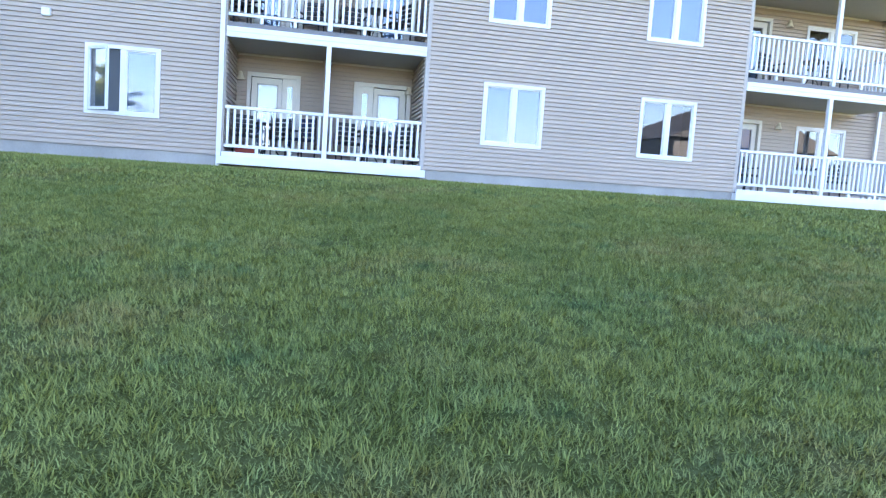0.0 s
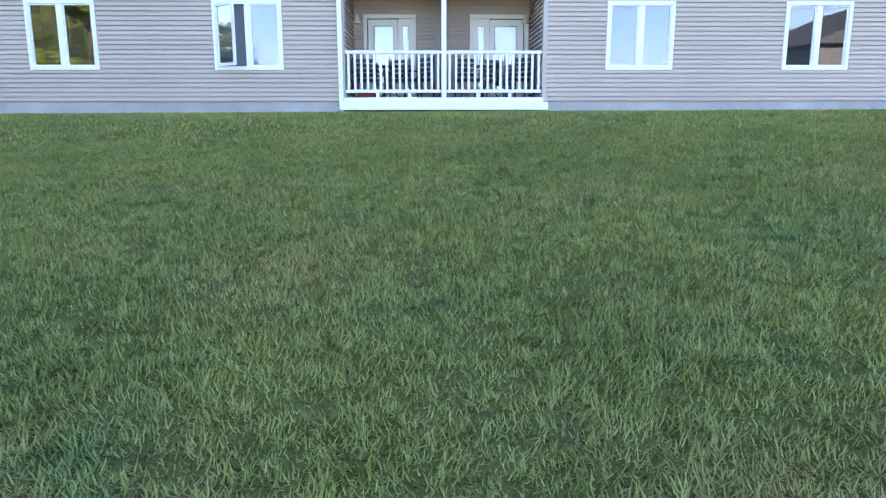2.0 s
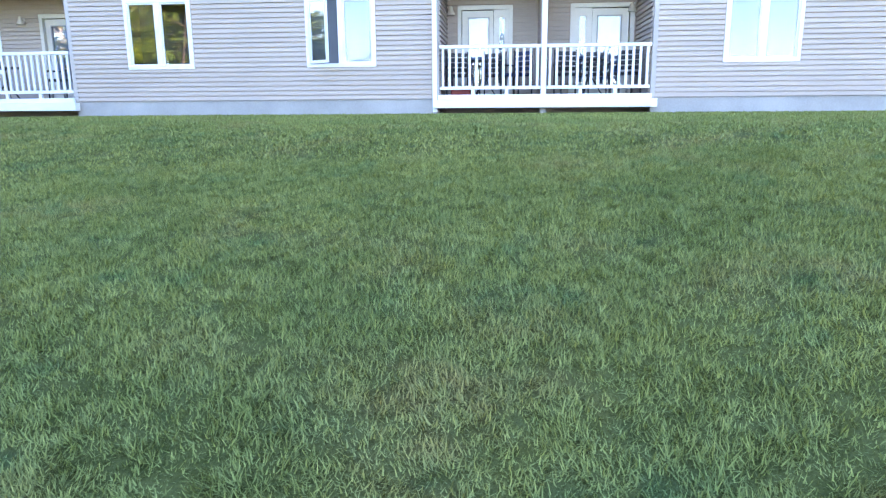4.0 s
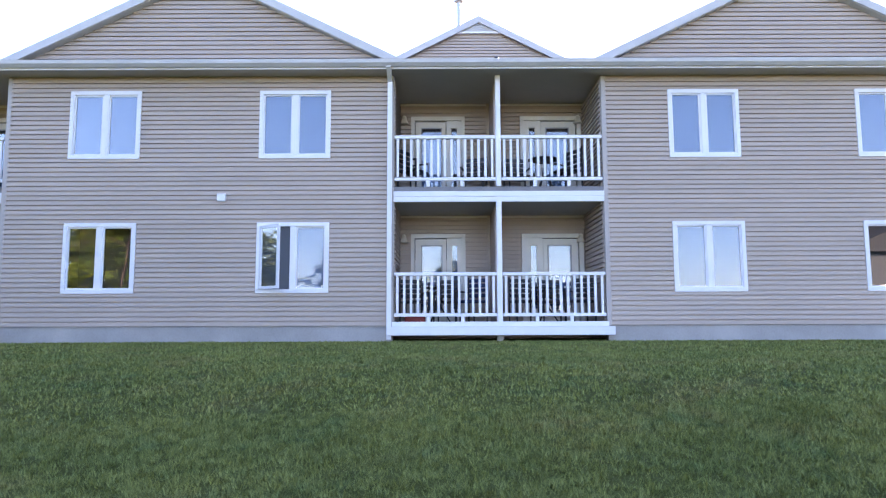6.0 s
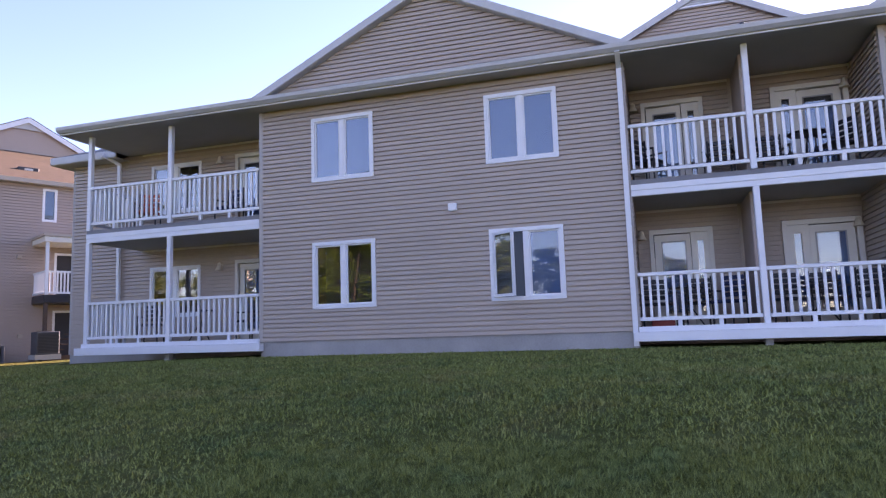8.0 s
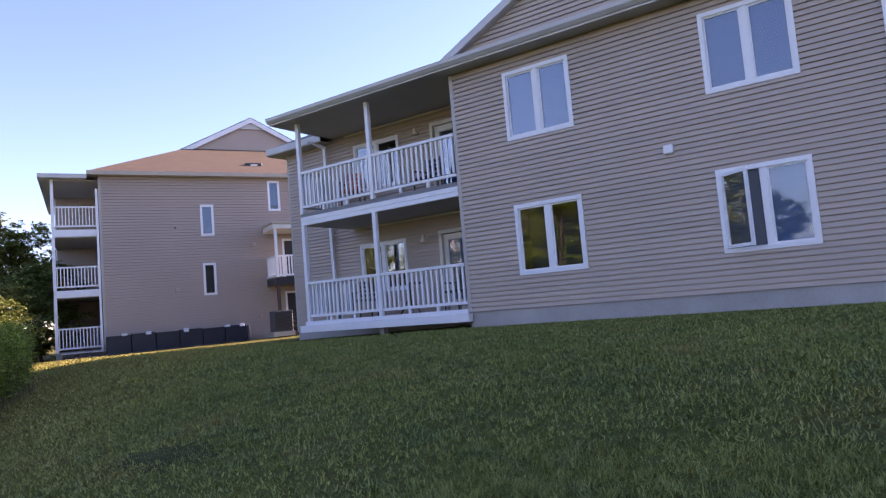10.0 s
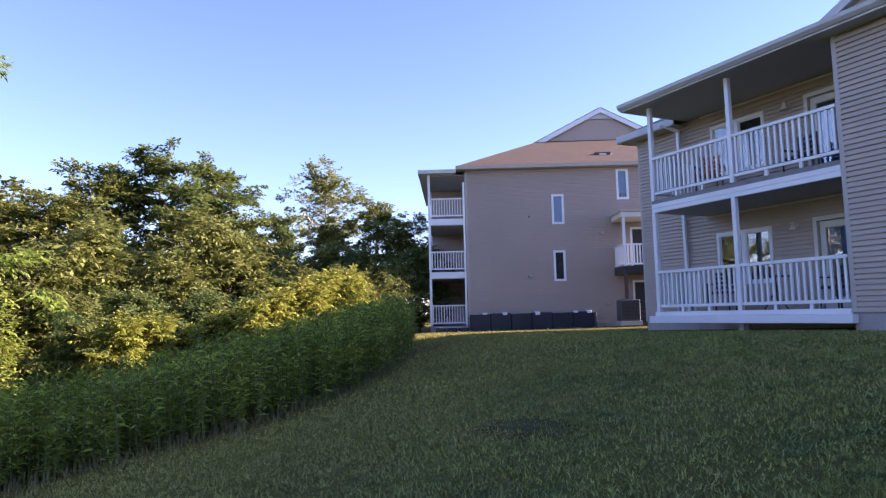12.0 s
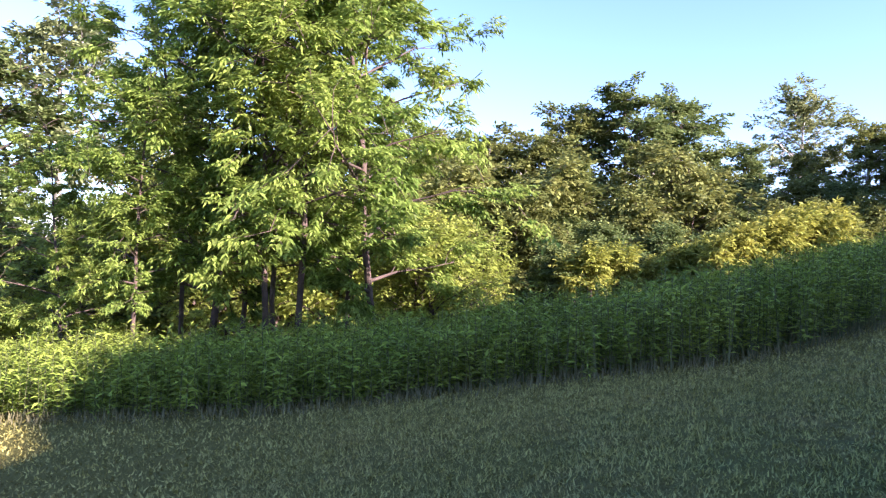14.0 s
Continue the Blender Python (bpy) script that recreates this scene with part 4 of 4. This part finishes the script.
part("bottom_rail", boxes((7.17, 9.78, -1.86, -1.78, 2.5, 2.58), (7.17, 7.25, -1.78, -0.05, 2.5, 2.58)), WHITE, en)
for i in range(19):
    part("baluster", boxes((7.23 + i * 0.137, 7.29 + i * 0.137, -1.84, -1.80, 2.58, 3.4)), WHITE, en)
for i in range(12):
    part("baluster", boxes((7.19, 7.23, -1.7 + i * 0.137, -1.64 + i * 0.137, 2.58, 3.4)), WHITE, en)
for i in range(11):
    part("stair_tread", boxes((7.35 + 0.2 * i, 7.65 + 0.2 * i, -1.65, -0.6, -0.35 + 0.22 * i, -0.30 + 0.22 * i)), BROWN, en)
part("stair_stringer", boxes((7.32, 9.7, -1.72, -1.66, -0.4, -0.15), (7.5, 9.7, -0.58, -0.52, -0.4, -0.15)), BROWN, en)
for x, z in ((3.05, 2.2), (6.75, 0.75), (6.6, 4.2), (3.1, 5.1)):
    v = thing("wall_vent", "small tan vent cap on the tan siding", "vent", FAR @ Matrix.Translation((x, -0.05, z)), "wall vents")
    part("hood", soft_boxes(0.01, (-0.09, 0.09, -0.1, 0.02, -0.08, 0.08) if z < 5 else (-0.04, 0.04, -0.05, 0.02, -0.04, 0.04)), TAN_TRIM if z < 5 else BLACK, v)
# dark covered planter wall along the foot of the end wall
skirt = thing("covered_planter", "long low planter bed wrapped in dark navy sheeting", "planter", FAR @ Matrix.Translation((0.05, -0.75, -0.42)))
for i in range(6):
    part("panel", soft_boxes(0.02, (i * 0.98, i * 0.98 + 0.96, 0, 0.62, 0, 0.80 + 0.03 * (i % 2))), TARP, skirt)
for i, x in enumerate((0.6, 1.55, 3.1, 4.9, 5.55)):
    part("torn_strip", soft_boxes(0.01, (x, x + 0.22, -0.015, 0.3, 0.78 - 0.03 * (i % 3), 0.88)), WHITE, skirt, "torn white liner")
part("end_board", soft_boxes(0.01, (5.88, 6.0, -0.02, 0.62, 0, 0.78)), DARK_METAL, skirt)
path_v, path_f = [], []
for i in range(25):
    u = -1.5 + i * 0.45
    for w in (-1.5, -0.95):
        p = FAR @ Vector((u, w, 0))
        path_v.append((p.x, p.y, float(ground_z(p.x, p.y)) + 0.03))
for i in range(24):
    path_f.append((2 * i, 2 * i + 2, 2 * i + 3, 2 * i + 1))
tagged(hang("concrete_path", solid("concrete_path", path_v, path_f, CONCRETE)), "narrow pale concrete path beside the building", "path", kind="structure")
condenser(FAR @ pose(7.1, -2.5, -0.1))
for i in range(3):
    c = thing("storage_box", "dark low box standing under the balcony", "box", FAR @ Matrix.Translation((-1.6 + 0.55 * i, -0.45, -0.65)), "boxes under the balcony")
    part("body", soft_boxes(0.02, (0, 0.48, 0, 0.4, 0, 0.42)), BLACK, c)
    part("lid", soft_boxes(0.01, (-0.02, 0.5, -0.02, 0.42, 0.42, 0.47)), GREY_METAL, c)

# house behind the lawn, seen in the window glass
hb = thing("reflected_house", "two-storey house with a shingle gable roof, backlit shade in its dark colours", "house", pose(41, -36, -2.2, 0, 0, 90))
part("wall", boxes((-4, 8, -7.5, 7.5, -2, 6.8)), BACKLIT_SLATE, hb)
bm = bmesh.new()
tri = [(-8.1, 6.7), (8.1, 6.7), (0, 10.2)]
vs = [[bm.verts.new((x, y, z)) for y, z in tri] for x in (-4.5, 8.5)]
bm.faces.new(vs[0]), bm.faces.new(vs[1][::-1])
for i in range(3):
    bm.faces.new((vs[0][i], vs[1][i], vs[1][(i + 1) % 3], vs[0][(i + 1) % 3]))
part("roof", bm, BACKLIT_ROOF, hb)
for y in (-5, -1.5, 2, 5):
    for z in (0.8, 3.4):
        part("window", boxes((7.98, 8.03, y - 0.6, y + 0.6, z, z + 1.3)), WHITE, hb)


# ---- trees and shrubs ----
def leaf_quads(p, d, length, width, gen):
    """Folded diamond leaves at points p, pointing along d."""
    n = len(p)
    up = gen.normal(0, 0.45, (n, 3)) + (0, 0, 1)
    side = np.cross(d, up)
    side /= np.linalg.norm(side, axis=1)[:, None] + 1e-9
    L, W = length * gen.uniform(0.7, 1.3, n)[:, None], width * gen.uniform(0.75, 1.25, n)[:, None]
    drop = np.array((0, 0, -0.14)) * L
    mid = p + d * L * 0.45 + np.array((0, 0, 0.05)) * L
    v = np.stack([p, mid - side * W * 0.5, p + d * L + drop, mid + side * W * 0.5], 1).reshape(-1, 3)
    return v, np.arange(n * 4).reshape(-1, 4)


def grow(seed, height, spread, radius, limbs, twigs, leaves, length, width, base=0.25, droop=0.35, spray=7, rise=0.55, top=0.35, clump=0.28, bend=0.04, stems=1, inner=0.35, flat=1.0):
    """Trunk and limbs as one bmesh, and the crown's leaves as arrays."""
    gen = np.random.default_rng(seed)
    bm = bmesh.new()
    tips = []
    for s in range(stems):
        lean = gen.normal(0, 0.10 if stems > 1 else bend, 2)
        foot = gen.normal(0, 0.3, 2) if s else np.zeros(2)
        hgt = height * (1 if s == 0 else gen.uniform(0.7, 0.95))
        ts = np.linspace(0, 1, 8)
        wob = np.cumsum(gen.normal(0, bend, (8, 2)), 0) * hgt * 0.12
        trunk = [(foot[0] + lean[0] * t * hgt + w[0], foot[1] + lean[1] * t * hgt + w[1], t * hgt * 0.94) for t, w in zip(ts, wob)]
        tube(bm, trunk, [radius * (1 - 0.88 * t) + 0.008 for t in ts], 8)
        for i in range(limbs):
            t = base + (0.96 - base) * (i + gen.uniform(0, 0.8)) / limbs
            k = min(6, int(t * 7))
            f = t * 7 - k
            o = np.array(trunk[k]) * (1 - f) + np.array(trunk[k + 1]) * f
            az = i * 2.4 + gen.uniform(-0.6, 0.6) + s
            q = (t - base) / (1 - base)
            size = spread * (1 - q) ** top * (0.55 + 0.45 * min(1, q * 4)) * gen.uniform(0.5, 1.25)
            el = rise * (0.5 + q)
            d = np.array((math.cos(az) * math.cos(el), math.sin(az) * math.cos(el), math.sin(el)))
            pts = [o + d * size * u + np.array((0, 0, -droop * size * 0.35 * u * u)) + gen.normal(0, 0.04 * size, 3) * u for u in (0, 0.35, 0.7, 1.0)]
            r = radius * (1 - 0.85 * t) * 0.55 + 0.006
            tube(bm, pts, [r, r * 0.7, r * 0.42, r * 0.15], 5)
            for j in range(twigs):
                u = 0.25 + 0.75 * (j + gen.uniform(0, 0.9)) / twigs
                k2 = min(2, int(u * 3))
                o2 = pts[k2] + (pts[k2 + 1] - pts[k2]) * (u * 3 - k2 if u < 1 else 1)
                d2 = d * 0.6 + gen.normal(0, 0.65, 3) + (0, 0, 0.12)
                d2 /= np.linalg.norm(d2)
                s2 = size * gen.uniform(0.22, 0.48)
                e2 = o2 + d2 * s2 + np.array((0, 0, -droop * s2 * 0.3))
                tube(bm, [o2, (o2 + e2) / 2 + gen.normal(0, 0.05 * s2, 3), e2], [r * 0.35, r * 0.22, 0.004], 4)
                tips.append((o2, e2))
    o, e = np.array([a for a, _ in tips]), np.array([b for _, b in tips])
    n = leaves // spray
    pick = gen.integers(0, len(tips), n)
    u = gen.uniform(inner, 1.08, n)[:, None]
    c = o[pick] * (1 - u) + e[pick] * u + gen.normal(0, clump * 0.5, (n, 3)) * (1, 1, flat)
    axis = (e - o)[pick] + gen.normal(0, 0.5, (n, 3)) * np.linalg.norm(e - o, axis=1)[pick][:, None]
    axis /= np.linalg.norm(axis, axis=1)[:, None]
    axis = axis * (1, 1, 0.6) - (0, 0, droop * 0.5)
    axis /= np.linalg.norm(axis, axis=1)[:, None]
    sidev = np.cross(axis, (0, 0, 1))
    sidev /= np.linalg.norm(sidev, axis=1)[:, None] + 1e-9
    ps, ds = [], []
    for k in range(spray):
        g = (k // 2) / max(1, spray // 2)
        sgn = (1 if k % 2 else -1) if k < spray - 1 else 0
        ps.append(c + axis * length * 1.5 * g)
        dd = axis * (0.7 if sgn else 1.0) + sidev * sgn * 0.8 + gen.normal(0, 0.18, (n, 3)) - (0, 0, droop * 0.4)
        ds.append(dd / np.linalg.norm(dd, axis=1)[:, None])
    return bm, leaf_quads(np.concatenate(ps), np.concatenate(ds), length, width, gen)


def plant(name, label, category, bark, leaf, m, group="", **shape):
    bm, (v, q) = grow(**shape)
    o = thing(name, label, category, m, group)
    part("trunk", bm, bark, o)
    hang("crown", fast_mesh("crown", v, q, leaf), o)
    return o


def stand(x, y, sink=0.1, turn=0.0, size=1.0):
    return pose(x, y, float(ground_z(x, y)) - sink, 0, 0, turn) @ Matrix.Scale(size, 4)


EYE = (7.4, -11.8)


def away(bearing, dist):
    """A place in the plan, by bearing in degrees and distance from the lawn's middle."""
    return EYE[0] + math.cos(radians(bearing)) * dist, EYE[1] + math.sin(radians(bearing)) * dist


def up_to(src, full, bearing, dist, top, turn=53.0):
    """A copy of a plant of the full height, sized so that its crown ends at the height top."""
    x, y = away(bearing, dist)
    size = (top - float(ground_z(x, y)) + 0.1) / full
    copy_thing(src, stand(x, y, 0.1, dist * turn + bearing * 31)).scale = (size,) * 3


ash = dict(height=9.6, spread=2.8, radius=0.075, limbs=26, twigs=8, leaves=28000, length=0.135, width=0.048, base=0.2, droop=0.5, spray=7, rise=0.55, clump=0.20, top=0.18, inner=0.55, flat=0.6)
ASH = "young ash tree with drooping sunlit yellow-green leaves"
near_a = plant("ash_tree", ASH, "tree", BARK, LEAF_ASH, stand(*away(196.8, 13.5)), "ash trees", seed=3, **{**ash, "leaves": 34000, "spread": 3.2, "base": 0.13, "limbs": 30})
near_b = plant("ash_tree", ASH, "tree", BARK, LEAF_ASH, stand(*away(203.4, 13.1)), "ash trees", seed=11, **{**ash, "leaves": 20000, "limbs": 22, "radius": 0.065, "spread": 2.4, "base": 0.24})
near_c = plant("ash_tree", "slender leaning ash tree with sunlit yellow-green leaves", "tree", BARK, LEAF_ASH, stand(*away(207.5, 14.2)), "ash trees", seed=17, **{**ash, "leaves": 17000, "limbs": 20, "radius": 0.055, "bend": 0.13, "base": 0.22})
for bearing, dist, turn, size, src in ((204.8, 13.7, 100, 0.95, near_c), (206.0, 13.2, 200, 0.92, near_b), (199.5, 15.6, 60, 0.9, near_b), (210.5, 14.6, 140, 1.0, near_a), (216.0, 13.6, 30, 0.62, near_b), (213.0, 16.5, 250, 0.9, near_c), (220.5, 15.0, 310, 0.5, near_a)):
    copy_thing(src, stand(*away(bearing, dist), 0.1, turn)).scale = (size,) * 3

# sunlit shrubs behind the ash trees
low = dict(height=2.6, spread=1.5, radius=0.04, limbs=14, twigs=6, leaves=9000, length=0.12, width=0.055, base=0.06, droop=0.3, spray=5, rise=0.8, stems=3, clump=0.2, inner=0.5)
bush = plant("shrub", "leafy sunlit yellow-green shrub at the wood's edge", "shrub", BARK, LEAF_SHRUB, stand(*away(194.5, 17)), "woodland shrubs", seed=21, **low)
for bearing, dist, size in ((192.5, 15.5, 1.00), (190.5, 22.5, 1.38), (198.0, 23.0, 1.74), (201.5, 23.5, 1.74), (205.0, 23.0, 1.74), (208.5, 23.5, 1.74), (212.0, 23.5, 1.74), (216.0, 23.5, 1.59), (220.0, 22.5, 1.30), (224.0, 16.0, 0.60), (188.0, 22.0, 1.00), (196.0, 23.0, 1.50), (203.0, 24.0, 1.50), (210.0, 24.0, 1.50)):
    copy_thing(bush, stand(*away(bearing, dist), 0.1, dist * 77 + bearing * 13)).scale = (size,) * 3

# sumac: bare crooked stems that carry long drooping fronds
sumac = dict(height=1.7, spread=0.62, radius=0.03, limbs=8, twigs=5, leaves=5200, length=0.15, width=0.042, base=0.45, droop=0.5, spray=13, rise=0.9, stems=4, clump=0.16, inner=0.6, flat=0.6)
su = plant("sumac_shrub", "sunlit golden-yellow sumac shrub", "shrub", BARK, LEAF_SUMAC, stand(*away(178.2, 22.6)), "sumac shrubs", seed=31, **sumac)
su.scale = (0.75,) * 3
for bearing, dist, top in ((178.9, 22.1, -0.14), (176.5, 22.9, -0.09), (174.1, 23.7, -0.36), (172.2, 24.7, -0.05), (170.1, 25.5, 0.21), (167.7, 22.6, 0.50), (165.4, 23.3, 0.81), (163.4, 24.2, 1.05), (161.4, 25.2, 1.20), (168.4, 27.9, -0.01), (164.3, 25.8, 0.67)):
    up_to(su, 1.7 * 0.75, bearing, dist, top, 91.0)

mid = dict(height=4.8, spread=2.3, radius=0.08, limbs=15, twigs=7, leaves=14000, length=0.20, width=0.10, base=0.12, droop=0.25, spray=5, rise=0.7, stems=2, clump=0.36, inner=0.6, flat=0.55)
md = plant("young_tree", "dense dark-green young tree in the thicket", "tree", BARK, LEAF_DARK, stand(*away(181.7, 29), 0.9), "thicket trees", seed=41, **mid)
mo = plant("young_tree", "olive-green young tree in the thicket", "tree", BARK, LEAF_OLIVE, stand(*away(187.5, 27)), "thicket trees", seed=43, **mid)
for bearing, dist, top, src in ((182.5, 30.0, 4.13, mo), (180.1, 33.0, 3.67, mo), (170.6, 33.0, 4.69, mo), (174.4, 30.0, 2.75, mo), (177.7, 26.0, 1.46, md), (173.4, 27.0, 1.46, md), (182.0, 23.0, 0.57, md), (184.9, 27.0, 2.17, mo), (167.3, 32.0, 2.34, md), (163.6, 30.0, 2.32, mo), (160.9, 31.0, 2.48, mo), (158.3, 32.0, 2.76, mo), (156.0, 36.0, 3.99, md), (169.6, 28.0, 1.30, md), (164.3, 40.0, 4.2, mo), (166.6, 42.0, 4.6, mo), (161.0, 41.0, 4.4, md)):
    up_to(src, 4.8, bearing, dist, top)
for bearing, dist, size, src in ((191, 28, 1.3, mo), (198, 27, 1.4, mo), (205, 25, 1.3, md), (212, 24, 1.2, mo), (218, 24, 0.9, md), (223, 25, 0.8, mo)):
    copy_thing(src, stand(*away(bearing, dist), 0.1, dist * 53)).scale = (size,) * 3

big = dict(height=12.0, spread=4.1, radius=0.22, limbs=22, twigs=9, leaves=17000, length=0.27, width=0.15, base=0.32, droop=0.12, spray=6, rise=0.6, clump=0.5, top=0.35, inner=0.65, flat=0.45)
t1 = plant("oak_tree", "tall broad dark-green tree in the woods", "tree", BARK, LEAF_DARK, stand(*away(172.0, 54), 1.6), "woodland trees", seed=51, **big)
t2 = plant("tall_tree", "tall olive-green tree lit by low sun", "tree", BARK_PALE, LEAF_OLIVE, stand(*away(187.0, 46), 1.2), "woodland trees", seed=53, **{**big, "leaves": 16000, "base": 0.4})
t3 = plant("tall_tree", "tall sparse pale-leaved tree against the sky", "tree", BARK_PALE, LEAF_GREY, stand(*away(163.6, 56)), "woodland trees", seed=57, **{**big, "height": 14, "leaves": 9000, "base": 0.5, "spread": 3.6})
for bearing, dist, top, src in ((176.3, 46.0, 10.88, t1), (180.4, 47.0, 9.93, t2), (172.2, 48.0, 10.65, t1), (183.4, 44.0, 7.49, t2), (159.2, 46.0, 8.07, t2), (156.2, 44.0, 6.50, t2), (167.5, 50.0, 7.73, t1), (162.7, 47.0, 6.71, t2), (153.4, 46.0, 5.59, t2), (186.8, 50.0, 7.77, t2), (190.5, 48.0, 8.18, t1), (174.4, 42.0, 6.66, t2)):
    up_to(src, 12.0, bearing, dist, top, 37.0)
for bearing, dist, size, src in ((193, 44, 0.95, t2), (202, 40, 1.0, t1), (213, 38, 1.05, t2), (221, 33, 1.0, t3), (225.5, 31, 0.9, t1), (229.5, 34, 0.95, t2), (246, 40, 0.9, t2), (258, 45, 0.95, t1), (273, 52, 0.9, t2)):
    copy_thing(src, stand(*away(bearing, dist), 0.2, dist * 37)).scale = (size,) * 3

red = plant("red_shrub", "rust-red leafy shrub beside the building", "shrub", BARK, LEAF_RED, stand(29.2, 5.0), seed=61, **{**low, "height": 2.0, "leaves": 5000})

# ---- tall goldenrod along the edge of the lawn ----
gen = np.random.default_rng(5)
N = 6800
yy = -1.6 - 22 * gen.uniform(0, 1, N) ** 0.9
dep = gen.uniform(0, 1, N) ** 1.3 * 4.2
xx = edge_x(yy) - dep - 0.1 + gen.normal(0, 0.18, N)
rise = np.interp(yy, (-16, -14, -12.5, -9, -5), (0.58, 0.60, 0.68, 0.95, 1.25))
hgt = (rise + 0.12 * (patchy(xx, yy, 0.8) - 0.5) + gen.normal(0, 0.13, N) + 0.26 * gen.uniform(0, 1, N) ** 7) * np.clip(0.7 + dep * 0.9, 0, 1)
zz = ground_z(xx, yy) - 0.03
lean = gen.normal(0, 0.06, (N, 2))
foot = np.stack([xx, yy, zz], -1)
tipv = foot + np.stack([lean[:, 0] * hgt, lean[:, 1] * hgt, hgt], -1)
w = np.array((0.006, 0, 0))
u = np.array((0, 0.006, 0))
sv = np.concatenate([np.stack([foot - w, foot + w, tipv + w * 0.4, tipv - w * 0.4], 1), np.stack([foot - u, foot + u, tipv + u * 0.4, tipv - u * 0.4], 1)]).reshape(-1, 3)
K = 25
f = 1 - 0.80 * ((np.arange(K)[None, :] + gen.uniform(0, 1, (N, K))) / K) ** 1.25
az = np.arange(K)[None, :] * 2.4 + gen.uniform(0, 6.28, (N, 1))
p = (foot[:, None] + (tipv - foot)[:, None] * f[..., None]).reshape(-1, 3)
el = gen.normal(0.12, 0.22, (N, K)) + 0.5 * np.clip(f - 0.85, 0, 1) / 0.15
d = np.stack([np.cos(az) * np.cos(el), np.sin(az) * np.cos(el), np.sin(el)], -1).reshape(-1, 3)
lv, lq = leaf_quads(p, d, 0.118, 0.025, gen)
tagged(hang("goldenrod_stand", fast_mesh("goldenrod_stand", lv, lq, WEED)), "dense stand of tall green goldenrod leaves", "tall weeds", kind="stuff")
tagged(hang("goldenrod_stalks", fast_mesh("goldenrod_stalks", sv, np.arange(len(sv)).reshape(-1, 4), STEM)), "thin upright pale green weed stalks", "tall weeds", kind="stuff")
